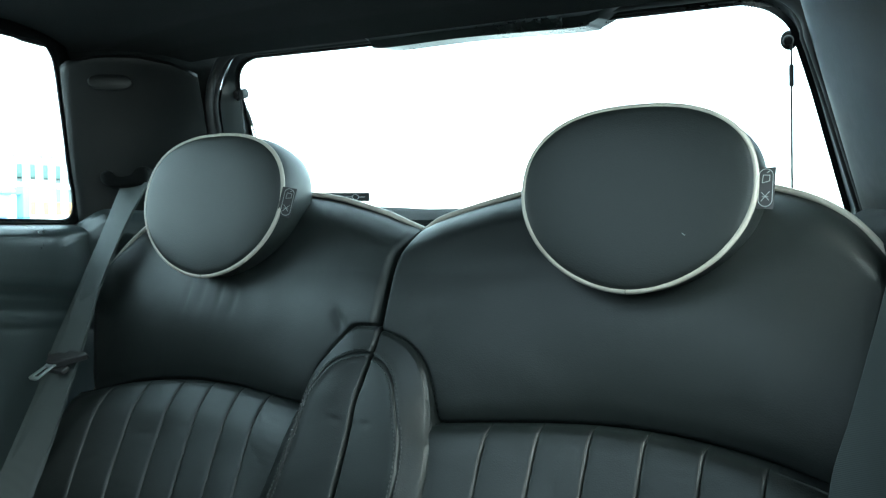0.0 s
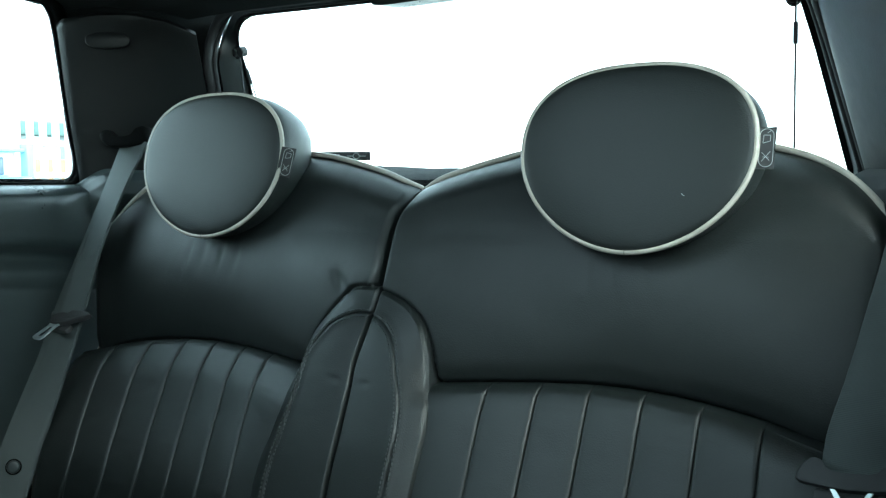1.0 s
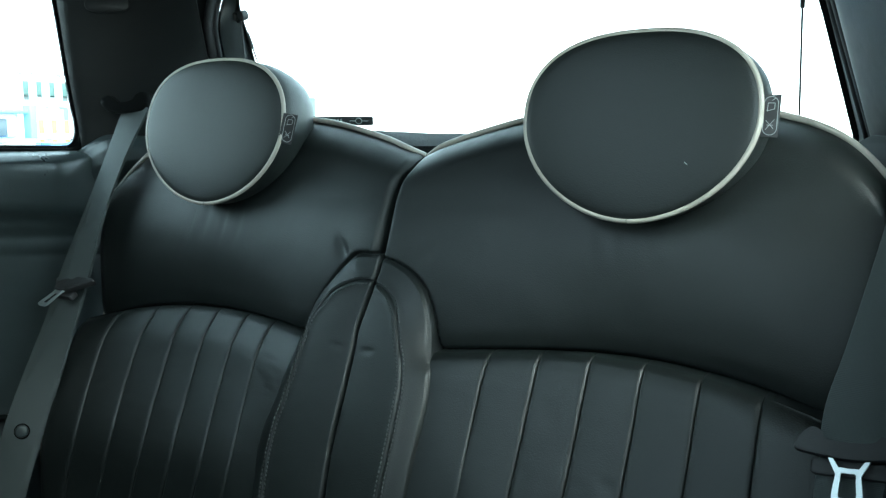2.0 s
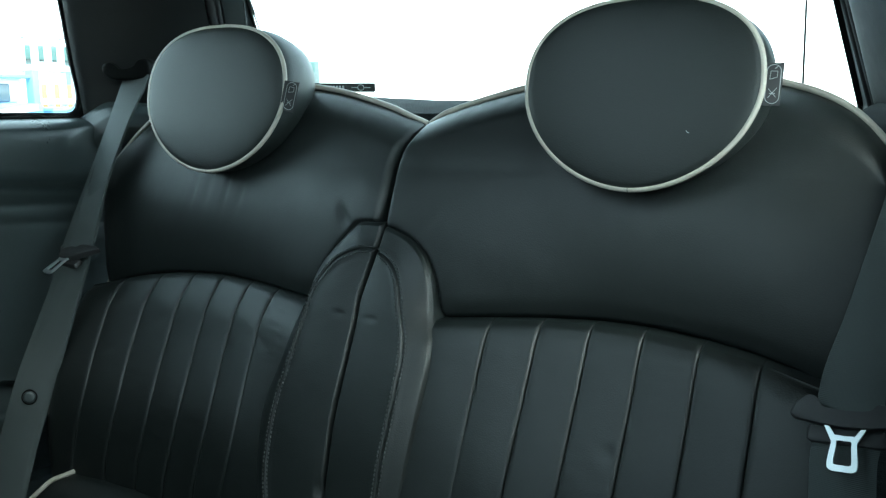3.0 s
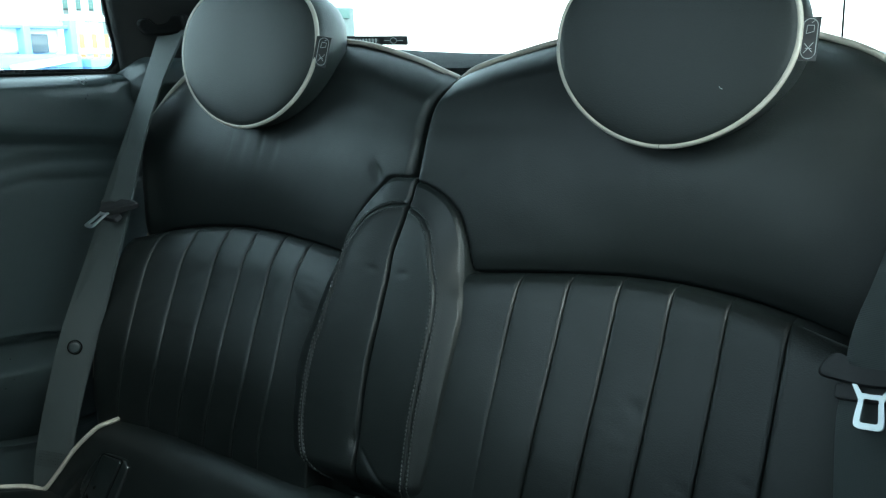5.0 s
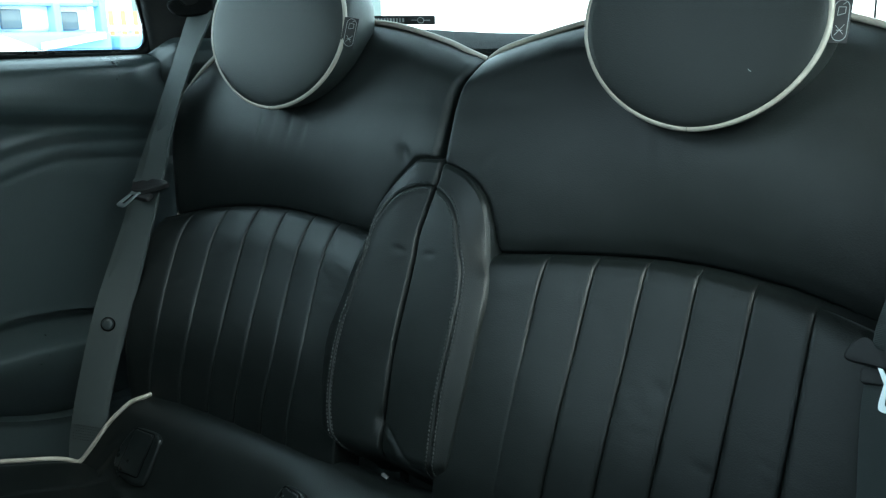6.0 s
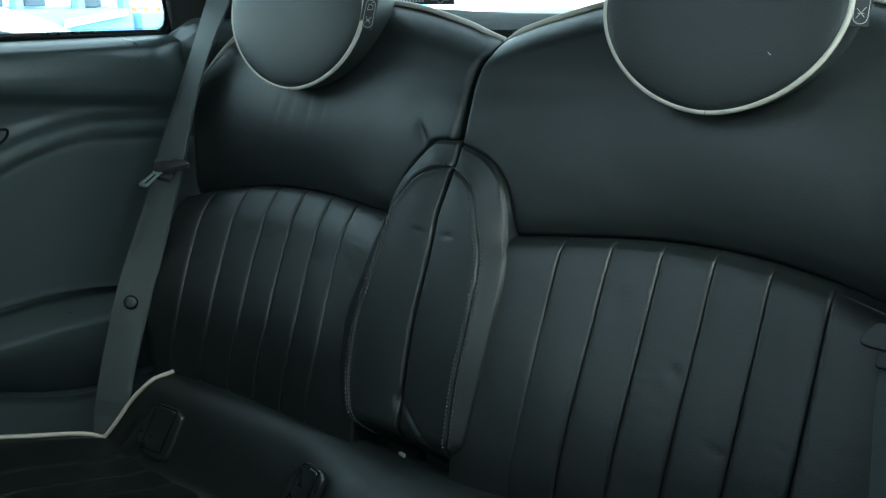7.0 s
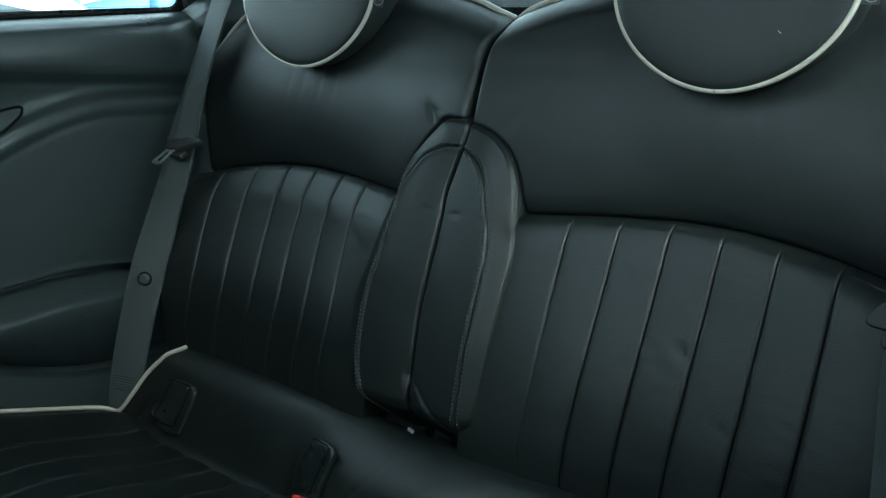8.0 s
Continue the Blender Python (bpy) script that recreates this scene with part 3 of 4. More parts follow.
def cushion():
    seat = thing("rear_bench", "black leather rear bench cushion with pleats, cream piping and anchor covers", "car seat")
    nu, nv = 260, 60
    v = np.linspace(0, 1, nv)
    U, V = np.meshgrid(np.linspace(-1, 1, nu), v, indexing="ij")
    X = U * riser_edge(V)
    hump = smooth01((X + 0.155) / 0.13) * smooth01((0.175 - X) / 0.12) * smooth01((V - 0.22) / 0.35)
    Y = np.tile(RISER[:, 0], (nu, 1)) - 0.030 * hump
    Z = np.tile(RISER[:, 1], (nu, 1))
    Z -= 0.006 * smooth01((0.40 - np.abs(X)) / 0.27) * smooth01((Z - 0.33) / 0.06)
    seam = X - 0.026 + 0.056 * (0.410 - Z) / 0.07
    Y += 0.0022 * np.exp(-(seam / 0.0013) ** 2) * smooth01((V - 0.2) / 0.1)
    Y += 0.0012 * noise_field(X, Z, 14, 60.0) + 0.0005 * noise_field(X, Z, 45, 61.0)
    # slack folds at the outer feet
    out = np.abs(X)
    for cx, k, w, h in ((0.445, 0.75, 0.007, 0.0045), (0.425, 0.70, 0.008, -0.004), (0.40, 0.85, 0.010, 0.003)):
        Y += h * np.exp(-((out - cx - k * (0.325 - Z)) / w) ** 2) * smooth01((0.365 - Z) / 0.03)
    slab("riser", np.stack([X, Y, Z], -1), (0, 0.05, -0.10), LEATHER, seat)
    # pleated sitting pads
    cuts = [0.012, 0.10, 0.155, 0.21, 0.265, 0.32, 0.375, 0.43, 1.0]
    for s in (-1, 1):
        for k in range(len(cuts) - 1):
            nu, nv = 18, 50
            U, V = np.meshgrid(0.5 - 0.5 * np.cos(np.pi * np.linspace(0, 1, nu)), np.linspace(0, 1, nv), indexing="ij")
            Y = -0.262 - V * 0.42
            b = edge_x(Y) if k == len(cuts) - 2 else cuts[k + 1] + 0 * Y
            X = cuts[k] + U * (b - cuts[k])
            X = np.minimum(X, edge_x(Y))
            e = np.abs(2 * U - 1)
            Z = cushion_z(X, Y) + pleat_puff(e * 0.0275, 0.0275) - 0.006
            if k == len(cuts) - 2:
                Z = cushion_z(X, Y) + pleat_puff(np.clip(1 - 2 * U, 0, 1) * 0.0275, 0.0275) - 0.006 - 0.012 * np.clip((U - 0.7) / 0.3, 0, 1) ** 2
            Z += 0.001 * noise_field(X, Y, 18, 70.0 + k + s)
            slab("cushion_pleat", np.stack([s * X, Y, Z], -1), (0, 0, -0.10), LEATHER, seat)
        # piping down the riser's edge and along the outer side
        vv = np.linspace(0.13, 0.86, 16)
        up = np.stack([s * (riser_edge(vv) + 0.001), np.interp(vv, v, RISER[:, 0]) - 0.002, np.interp(vv, v, RISER[:, 1]) + 0.002], 1)
        yy = np.linspace(-0.275, -0.66, 16)
        out = np.stack([s * (edge_x(yy) + 0.001), yy, cushion_z(edge_x(yy), yy) - 0.003], 1)
        path = spline(np.vstack([up, out]), 160)
        for _ in range(5):
            path[1:-1] = (path[:-2] + 2 * path[1:-1] + path[2:]) / 4
        tube("piping", path, 0.0032, PIPING, seat, "cream leather piping")
    # anchor covers set into the riser
    for cx, cy, turn in ((-0.377, -0.2455, 0.0), (-0.084, -0.2600, -0.20), (0.093, -0.2660, 0.20), (0.384, -0.2455, 0.0)):
        m = basis((cx, cy, 0.3620 if turn < 0 else 0.3490), (1, turn, 0), (0, 0.46, 0.888))
        k = 0.76 if turn else 1.0
        body = [(-0.018, 0.029), (-0.006, 0.033), (0.026, 0.034), (0.036, 0.030), (0.040, 0.020), (0.033, -0.026), (0.024, -0.036), (0.006, -0.038), (-0.026, -0.034), (-0.037, -0.024), (-0.037, -0.004), (-0.028, 0.016)]
        body = [(x * k, y) for x, y in body]
        cover = plate("anchor_cover", spline(body, 60, True), 0.006, SMOOTH, seat, "black plastic anchor cover", edge=0.004, m=m)
        flap = [(-0.012, 0.028), (-0.009, 0.030), (0.024, 0.0305), (0.026, 0.028), (0.0175, -0.024), (0.015, -0.026), (-0.019, -0.027), (-0.022, -0.024)]
        flap = [(x * k, y) for x, y in flap]
        plate("flap", flap, 0.0080, SMOOTH, cover, edge=0.0012, m=m)
        tube("seam", [m @ Vector((p[0] * 1.10, p[1] * 1.05, 0.0066)) for p in flap], 0.0008, SOOT, cover, n=6, closed=True)
    return seat


cushion()

# paper tag in the gap between the seat backs
tg = thing("paper_tag", "small white paper tag caught between the seat backs", "tag")
plate("tag", rounded(0.009, 0.004, 0.001), 0.0006, PAPER, tg, m=basis((0.0262, -0.2145, 0.4240), (1, -0.1, -0.25), (0, 0.8, 0.6)))


# ---- the car's shell: trim, pillars, roof, hatch, floor ----
def along(table, z):
    """Interpolates columns of a table by its last column, which rises."""
    t = np.asarray(table, float)
    return np.stack([np.interp(z, t[:, -1], t[:, k]) for k in range(t.shape[1] - 1)], -1)


FRONT_EDGE = ((0.562, -0.030, 0.84), (0.560, -0.036, 0.883), (0.558, -0.050, 0.97), (0.556, -0.066, 1.10), (0.555, -0.068, 1.13))
SEAL_EDGE = ((0.462, 0.172, 0.84), (0.456, 0.158, 0.867), (0.424, 0.102, 1.00), (0.408, 0.071, 1.07), (0.400, 0.060, 1.095))


def c_pillar(s):
    p = thing("c_pillar_trim", "dark grained plastic trim of the rear pillar with belt slot and oval lamp", "pillar trim", "pillar trims", "structure")
    nu, nv = 40, 50
    u, v = np.meshgrid(np.linspace(0, 1, nu), np.linspace(0, 1, nv), indexing="ij")
    ztop = np.interp(u, (0, 0.05, 0.3, 0.55, 0.8, 1.0), (1.088, 1.094, 1.102, 1.102, 1.094, 1.079))
    z = 0.845 + v * (ztop - 0.845)
    a, b = along(FRONT_EDGE, z), along(SEAL_EDGE, z)
    P = a + 0.955 * u[..., None] * (b - a)
    bulge = 0.012 * np.sin(np.pi * u) ** 0.7
    lip = 0.006 * np.clip(1 - (ztop - z) / 0.008, 0, 1) ** 2 + 0.004 * np.clip(1 - u / 0.05, 0, 1) ** 2
    x = P[..., 0] - (bulge - lip) * 0.75
    y = P[..., 1] - (bulge - lip) * 0.66
    zb = 0.84 + v * 0.33
    a2, b2 = along(FRONT_EDGE, np.minimum(zb, 1.10)), along(SEAL_EDGE, np.minimum(zb, 1.09))
    Q = a2 + u[..., None] * 1.12 * (b2 - a2)
    slab("pillar_body", np.stack([s * (Q[..., 0] + 0.024), Q[..., 1] + 0.020, zb], -1), (s * 0.04, 0.03, 0), FABRIC, p)
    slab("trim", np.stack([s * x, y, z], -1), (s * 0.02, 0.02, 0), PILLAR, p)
    # oval lamp or cover near the top
    zc = 1.062
    c0 = along(FRONT_EDGE, zc) + 0.33 * (along(SEAL_EDGE, zc) - along(FRONT_EDGE, zc))
    m = basis((s * (c0[0] - 0.0145), c0[1] - 0.0105, zc), (s * -0.75, 0.66, 0), (0, 0, 1))
    if s < 0:
        th = np.linspace(0, 2 * np.pi, 40, endpoint=False)
        ov = [(0.030 * np.sign(math.cos(a)) * abs(math.cos(a)) ** 0.8, 0.0115 * np.sign(math.sin(a)) * abs(math.sin(a)) ** 0.8) for a in th]
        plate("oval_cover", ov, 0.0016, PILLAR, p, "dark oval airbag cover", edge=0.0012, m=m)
    return p


def belt_slot(s):
    g = thing("belt_guide", "black plastic seat belt guide on the rear pillar", "belt guide", "belt guides")
    zc = 0.921
    f = 0.12
    c0 = along(FRONT_EDGE, zc) + f * (along(SEAL_EDGE, zc) - along(FRONT_EDGE, zc))
    origin = (-0.490, -0.004, 0.924) if s < 0 else (c0[0] - 0.012, c0[1] - 0.012, zc)
    m = basis(origin, (-s * 0.80, 0.60, 0.0), (0, 0, 1))
    lip = [(q[0] * 0.9 + 0.004, q[1] * 0.95) for q in spline([(-0.038, 0.008), (-0.026, 0.013), (-0.012, 0.003), (0.012, 0.006), (0.024, 0.018), (0.036, 0.014), (0.038, -0.010), (0.020, -0.012), (-0.020, -0.013), (-0.036, -0.004)], 50, True)]
    plate("guide", lip, 0.030, SOOT, g, edge=0.008, m=m)
    return g


def side_trim(s):
    """The lower side trim, with its ledge, creases and armrest bulge."""
    p = thing("side_trim_panel", "dark grained plastic rear side trim with armrest bulge", "trim panel", "side trims", "structure")
    nu, nv = 120, 321
    y0, y1 = (-0.66 if s < 0 else -0.50), 0.05
    v = np.linspace(0, 1, nv)
    y = np.repeat(np.linspace(y0, y1, nu)[:, None], nv, 1)
    lip = 0.516 - 0.9 * np.clip(y + 0.30, 0, 1) ** 2 - 0.6 * np.clip(-0.42 - y, 0, 1) ** 2
    low = 0.352 + 0.15 * np.clip(-0.22 - y, 0, 1) + 1.1 * np.clip(-0.22 - y, 0, 0.2) ** 2
    # rows of the mesh follow the armrest's edges
    z = np.where(v < 0.2, 0.10 + v / 0.2 * (low - 0.10), np.where(v < 0.5, low + (v - 0.2) / 0.3 * (lip - low), lip + (v - 0.5) / 0.5 * (0.862 - lip)))
    zs = z + 0.11 * (y + 0.20) * smooth01((0.835 - z) / 0.04)
    depth = ease(zs, (0.10, 0.30, 0.52, 0.70, 0.762, 0.770, 0.777, 0.785, 0.792, 0.803, 0.817, 0.830, 0.840, 0.846, 0.8485, 0.8600, 0.8625), (0.010, 0.012, 0.011, 0.015, 0.017, 0.020, 0.029, 0.040, 0.0445, 0.0460, 0.0455, 0.0435, 0.0405, 0.0370, 0.0335, 0.0060, -0.008))
    depth -= np.clip(depth - 0.033, 0, 1) * smooth01((y + 0.10) / 0.08)
    r1 = 0.7595 - 0.9 * np.clip(-0.16 - y, 0, 1) ** 2 - 0.02 * np.clip(-0.16 - y, 0, 1) - 0.06 * np.clip(y + 0.18, 0, 1)
    depth += 0.0034 * np.exp(-((z - r1) / 0.0085) ** 2) - 0.0015 * np.exp(-((z - r1 + 0.016) / 0.005) ** 2)
    r2 = 0.7355 - 1.1 * np.clip(-0.18 - y, 0, 1) ** 2 - 0.06 * np.clip(-0.18 - y, 0, 1) - 0.09 * np.clip(y + 0.19, 0, 1)
    depth += 0.0036 * np.exp(-((z - r2) / 0.0110) ** 2) - 0.0015 * np.exp(-((z - r2 + 0.014) / 0.005) ** 2)
    # armrest: a recess under a crisp edge, a long rounded bulge, and an undercut foot
    inside = (v > 0.2) & (v < 0.5) & (z < 9)
    ridge = 0.474 - 0.10 * np.clip(y + 0.29, 0, 1)
    up = np.clip((lip - z) / (lip - ridge), 0, 1)
    down = np.clip((ridge - z) / (ridge - low), 0, 1)
    bulge = np.where(z > ridge, -0.020 * smooth01(up / 0.10) * (1 - smooth01((up - 0.30) / 0.6)) + 0.044 * smooth01((up - 0.22) / 0.78), 0.044 - 0.066 * down ** 1.8)
    bulge = bulge * smooth01((y + 0.58) / 0.16)
    if s > 0:
        depth = np.minimum(depth, 0.022)
    depth = np.where(inside, depth + bulge, depth)
    depth += 0.0015 * np.exp(-(np.clip(z - lip, 0, 1) / 0.006) ** 2) * (z >= lip) + 0.005 * np.exp(-((low - z) / 0.006) ** 2) * (z <= low)
    x = -(0.572 - depth)
    slab("panel", np.stack([-s * x, y, z], -1), (s * 0.03, 0, 0), PLASTIC, p)
    # ledge at the foot of the rear pillar
    a, e = np.array([0.564, -0.052]), np.array([0.470, 0.130])
    t, q = np.meshgrid(np.linspace(0, 1, 40), np.linspace(0, 1, 30), indexing="ij")
    off = smooth01(t / 0.30) * np.interp(q, (0, 0.15, 0.35, 0.55, 0.75, 1.0), (-0.006, 0.004, 0.020, 0.032, 0.036, 0.018))
    zz = np.interp(q, (0, 0.15, 0.35, 0.55, 0.75, 1.0), (0.886, 0.884, 0.876, 0.864, 0.845, 0.815))
    P = a + t[..., None] * (e - a)
    # the right ledge's darker fabric stands in for its dimmer light
    slab("ledge", np.stack([s * (P[..., 0] - 0.88 * off), P[..., 1] - 0.48 * off, zz - (0.0 if s < 0 else 0.020) - 0.030 * (1 - smooth01(t / 0.28))], -1), (s * 0.03, 0.02, 0), PLASTIC if s < 0 else FABRIC, p)
    # pull or cover with a dark rim
    m = basis((s * 0.5665, -0.345, 0.730), (0, 1, 0.12), (0, -0.1, 1))
    ol = spline([(-0.060, -0.018), (-0.005, -0.015), (0.032, 0.000), (0.043, 0.010), (0.037, 0.016), (-0.005, 0.015), (-0.060, 0.011)], 50, True)
    plate("trim_cover", ol, -0.012 * s if s > 0 else 0.012, PLASTIC, p, edge=0.0, m=m)
    tube("rim", [m @ Vector((q[0], q[1], 0.0115 if s < 0 else -0.0115)) for q in ol], 0.0021, SOOT, p, closed=True)
    return p


def window_frame(s):
    w = thing("window_1" if s < 0 else "window_2", "rear quarter window with black rim and dotted border", "window", "quarter windows", "structure")
    # opening from the pillar forward, in (y, z)
    hole = spline([(-0.50, 0.8670), (-0.30, 0.8655), (-0.10, 0.8637), (-0.056, 0.8632), (-0.0395, 0.8675), (-0.0302, 0.881), (-0.0300, 0.903), (-0.036, 0.9326), (-0.0443, 0.99), (-0.0523, 1.046), (-0.0588, 1.086), (-0.0650, 1.105), (-0.078, 1.1163), (-0.104, 1.1197), (-0.145, 1.122), (-0.30, 1.132), (-0.50, 1.144), (-0.518, 1.130), (-0.525, 1.00), (-0.518, 0.885)], 260, True)
    d = np.roll(hole, -1, 0) - np.roll(hole, 1, 0)
    nrm = np.stack([-d[:, 1], d[:, 0]], 1) / np.linalg.norm(d, axis=1)[:, None]
    if np.mean((hole - hole.mean(0)) * nrm) < 0:
        nrm = -nrm

    def lean(z):
        return 0.562 - 0.006 * np.clip((z - 0.865) / 0.26, -1, 1.2)

    def ring(off, dx):
        q = hole + off * nrm
        return np.stack([s * (lean(q[:, 1]) + dx), q[:, 0], q[:, 1]], 1)

    rings = [ring(0.020, 0.006), ring(0.009, 0.002), ring(0.003, 0.003), ring(0.0, 0.006), ring(0.0, 0.020), ring(0.030, 0.020)]
    m = len(hole)
    faces = []
    for r in range(len(rings)):
        k = (r + 1) % len(rings)
        for i in range(m):
            j = (i + 1) % m
            faces.append((r * m + i, r * m + j, k * m + j, k * m + i))
    link_mesh("window_frame", np.vstack(rings), faces, SOOT, w, sharp=50)
    # black border baked on the glass, ending in dots
    rings = [ring(0.001, 0.0110), ring(-0.0045, 0.0110), ring(-0.0045, 0.0114), ring(0.001, 0.0114)]
    faces = []
    for r in range(4):
        k = (r + 1) % 4
        for i in range(m):
            j = (i + 1) % m
            faces.append((r * m + i, r * m + j, k * m + j, k * m + i))
    link_mesh("border", np.vstack(rings), faces, FRIT, w, "black printed glass border", sharp=50)
    dots = []
    step = np.linalg.norm(np.roll(hole, -1, 0) - hole, axis=1)
    arc = np.concatenate([[0], np.cumsum(step)])
    loop = np.vstack([hole, hole[:1]])
    ln = np.vstack([nrm, nrm[:1]])
    for q in np.arange(0, arc[-1], 0.0028):
        c = np.array([np.interp(q, arc, loop[:, 0]), np.interp(q, arc, loop[:, 1])])
        n2 = np.array([np.interp(q, arc, ln[:, 0]), np.interp(q, arc, ln[:, 1])])
        c = c - 0.0062 * n2
        pts = [(s * (lean(c[1]) + 0.0112), c[0] + 0.0009 * math.cos(a), c[1] + 0.0009 * math.sin(a)) for a in np.arange(6) * np.pi / 3]
        dots.append((pts + [(p[0] + s * 0.0003, p[1], p[2]) for p in pts], [tuple(range(6)), tuple(range(6, 12))] + [(i, (i + 1) % 6, 6 + (i + 1) % 6, 6 + i) for i in range(6)]))
    tagged(joined("border_dots", dots, FRIT, w), kind="stuff")
    pane_o = hole + 0.004 * nrm
    a = np.stack([s * (lean(pane_o[:, 1]) + 0.012), pane_o[:, 0], pane_o[:, 1]], 1)
    b = a + np.array([s * 0.004, 0, 0])
    n = len(a)
    pane = link_mesh("pane", np.vstack([a, b]), [tuple(range(n)), tuple(range(n, 2 * n))] + [(i, (i + 1) % n, n + (i + 1) % n, n + i) for i in range(n)], glass, w)
    pane.visible_shadow = False
    return w


def roof():
    r = thing("ceiling", "black fabric headliner of the car roof", "headliner", kind="structure")
    nu, nv = 80, 80
    u, v = np.meshgrid(np.linspace(-1, 1, nu), np.linspace(0, 1, nv), indexing="ij")
    y = 0.085 - v * 0.385
    mid = np.interp(y, (-0.615, -0.44, -0.125, -0.0025, 0.05, 0.085), (1.19, 1.185, 1.160, 1.135, 1.116, 1.098))
    z = mid - 0.026 * np.abs(u) ** 4 * smooth01((0.085 - y) / 0.14) - 0.006 * np.abs(u) ** 6
    x = u * np.interp(0.085 - y, (0, 0.0875, 0.175, 0.70), (0.43, 0.55, 0.60, 0.60))
    z = z - (0.0015 + 0.022 * np.clip(x, -0.34, 0.34)) * smooth01((y + 0.06) / 0.14)
    y = y + 0.0 * u - 0.02 * (1 - smooth01(v / 0.27)) * u ** 4
    slab("headliner", np.stack([x, y, z], -1), (0, 0, 0.05), FABRIC, r)
    # rails and header round a long unseen roof opening, added to let light in
    joined("front_header", [box_data(-0.60, 0.60, -1.36, -1.16, 1.195, 1.24, 0.015), box_data(-0.60, -0.16, -1.17, -0.29, 1.165, 1.23, 0.015), box_data(0.16, 0.60, -1.17, -0.29, 1.165, 1.23, 0.015), box_data(-0.23, 0.23, -0.42, -0.29, 1.17, 1.23, 0.01)], FABRIC, r)
    return r


GLASS_EDGE = ((0.431, 0.242, 0.80), (0.431, 0.240, 0.865), (0.407, 0.160, 0.995), (0.393, 0.114, 1.070), (0.386, 0.096, 1.10))


def hatch():
    h = thing("tailgate", "black tailgate frame with rear window, brake light housing and seal", "tailgate", kind="structure")

    def loop(table, ztop, zbot, r, wide, n=40):
        """A closed loop, up one side, across the top, down the other and across the bottom."""
        pts = []
        zs = np.linspace(zbot, ztop - r, n)
        e = along(table, zs)
        right = [(a, b, c) for (a, b), c in zip(e, zs)]
        xa, ya = along(table, ztop)
        corner = []
        x1, y1 = along(table, ztop - r)
        for k in range(1, 13):
            t = k / 12 * np.pi / 2
            corner.append((x1 - r * 1.25 * (1 - math.cos(t)), y1 + (ya - y1) * math.sin(t), ztop - r + r * math.sin(t)))
        half = right + corner
        xe = half[-1][0]
        top = [(xe - 2 * xe * k / 30, half[-1][1] + 0.02 * (1 - (2 * k / 30 - 1) ** 2), ztop + 0.004 * (1 - (2 * k / 30 - 1) ** 2)) for k in range(1, 30)]
        left = [(-a, b, c) for a, b, c in half[::-1]]
        xb, yb = half[0][0], half[0][1]
        bottom = [(-xb + 2 * xb * k / 30, yb + 0.03 * (1 - (2 * k / 30 - 1) ** 2), zbot) for k in range(1, 30)]
        P = np.array(half + top + left + bottom)
        P[:, 0] *= np.where(P[:, 0] < 0, wide[0], wide[1])
        P[:, 2] -= 0.010 * np.clip(P[:, 0] / 0.35, -1, 1) * smooth01((P[:, 2] - 0.98) / 0.10)
        return P

    def tucked(P):
        """The top run lies behind the headliner's edge."""
        f = smooth01((P[:, 2] - 1.030) / 0.062)
        return P + np.stack([0 * f, 0.024 * f, 0.008 * f], 1)

    def skin(name, rings, mat, label=""):
        m = len(rings[0])
        faces = []
        for k in range(len(rings) - 1):
            for i in range(m):
                j = (i + 1) % m
                faces.append((k * m + i, k * m + j, (k + 1) * m + j, (k + 1) * m + i))
        return link_mesh(name, np.vstack(rings), faces, mat, h, label, 45)

    seal = tucked(loop(SEAL_EDGE, 1.094, 0.80, 0.050, (1.034, 1.04)))
    rim = tucked(loop(SEAL_EDGE, 1.100, 0.80, 0.055, (1.02, 1.04))) * [0.962, 1, 1] + [0, 0.014, 0.0]
    inner = loop(GLASS_EDGE, 1.094, 0.80, 0.045, (1.0, 1.022))
    wide = inner * [1.12, 1, 1] + [0, 0.0, 0.03 * 1]
    # trim round the window, a closed ring
    skin("frame", [rim * [1.02, 1, 1] + [0, 0.004, 0], rim, rim * 0.65 + inner * 0.35 + [0, -0.004, 0], inner, inner + [0, 0.012, 0], wide + [0, 0.02, 0], rim * [1.06, 1, 1] + [0, 0.03, 0.01], rim * [1.02, 1, 1] + [0, 0.004, 0]], SMOOTH, "smooth black window surround")
    tube("seal", seal * [0.980, 1, 1] + [0, 0.004, 0], 0.0075, RUBBER, h, "black rubber door seal", n=10, closed=True)
    tube("seal_lip", seal * [0.962, 1, 1] + [0, 0.010, 0], 0.004, RUBBER, h, n=8, closed=True)
    # printed border and dots along the top edge of the glass
    skin("border", [inner + [0, 0.006, 0.002], inner * [0.985, 1, 1] + [0, 0.006, -0.004], inner * [0.985, 1, 1] + [0, 0.0066, -0.004], inner + [0, 0.0066, 0.002]], FRIT)
    top = [q for q in inner if q[2] > 1.080]
    top = sorted(top, key=lambda q: q[0])
    tx, ty, tz = (np.array([q[k] for q in top]) for k in range(3))
    dots = []
    for x in np.arange(tx[0], tx[-1], 0.0030):
        c = (x, np.interp(x, tx, ty) + 0.0063, np.interp(x, tx, tz) - 0.0058)
        pts = [(c[0] + 0.001 * math.cos(a), c[1], c[2] + 0.001 * math.sin(a)) for a in np.arange(6) * np.pi / 3]
        dots.append((pts + [(p[0], p[1] + 0.0003, p[2]) for p in pts], [tuple(range(6)), tuple(range(6, 12))] + [(i, (i + 1) % 6, 6 + (i + 1) % 6, 6 + i) for i in range(6)]))
    tagged(joined("border_dots", dots, FRIT, h), kind="stuff")
    g = inner + [0, 0.008, 0]
    n = len(g)
    c = g.mean(0)
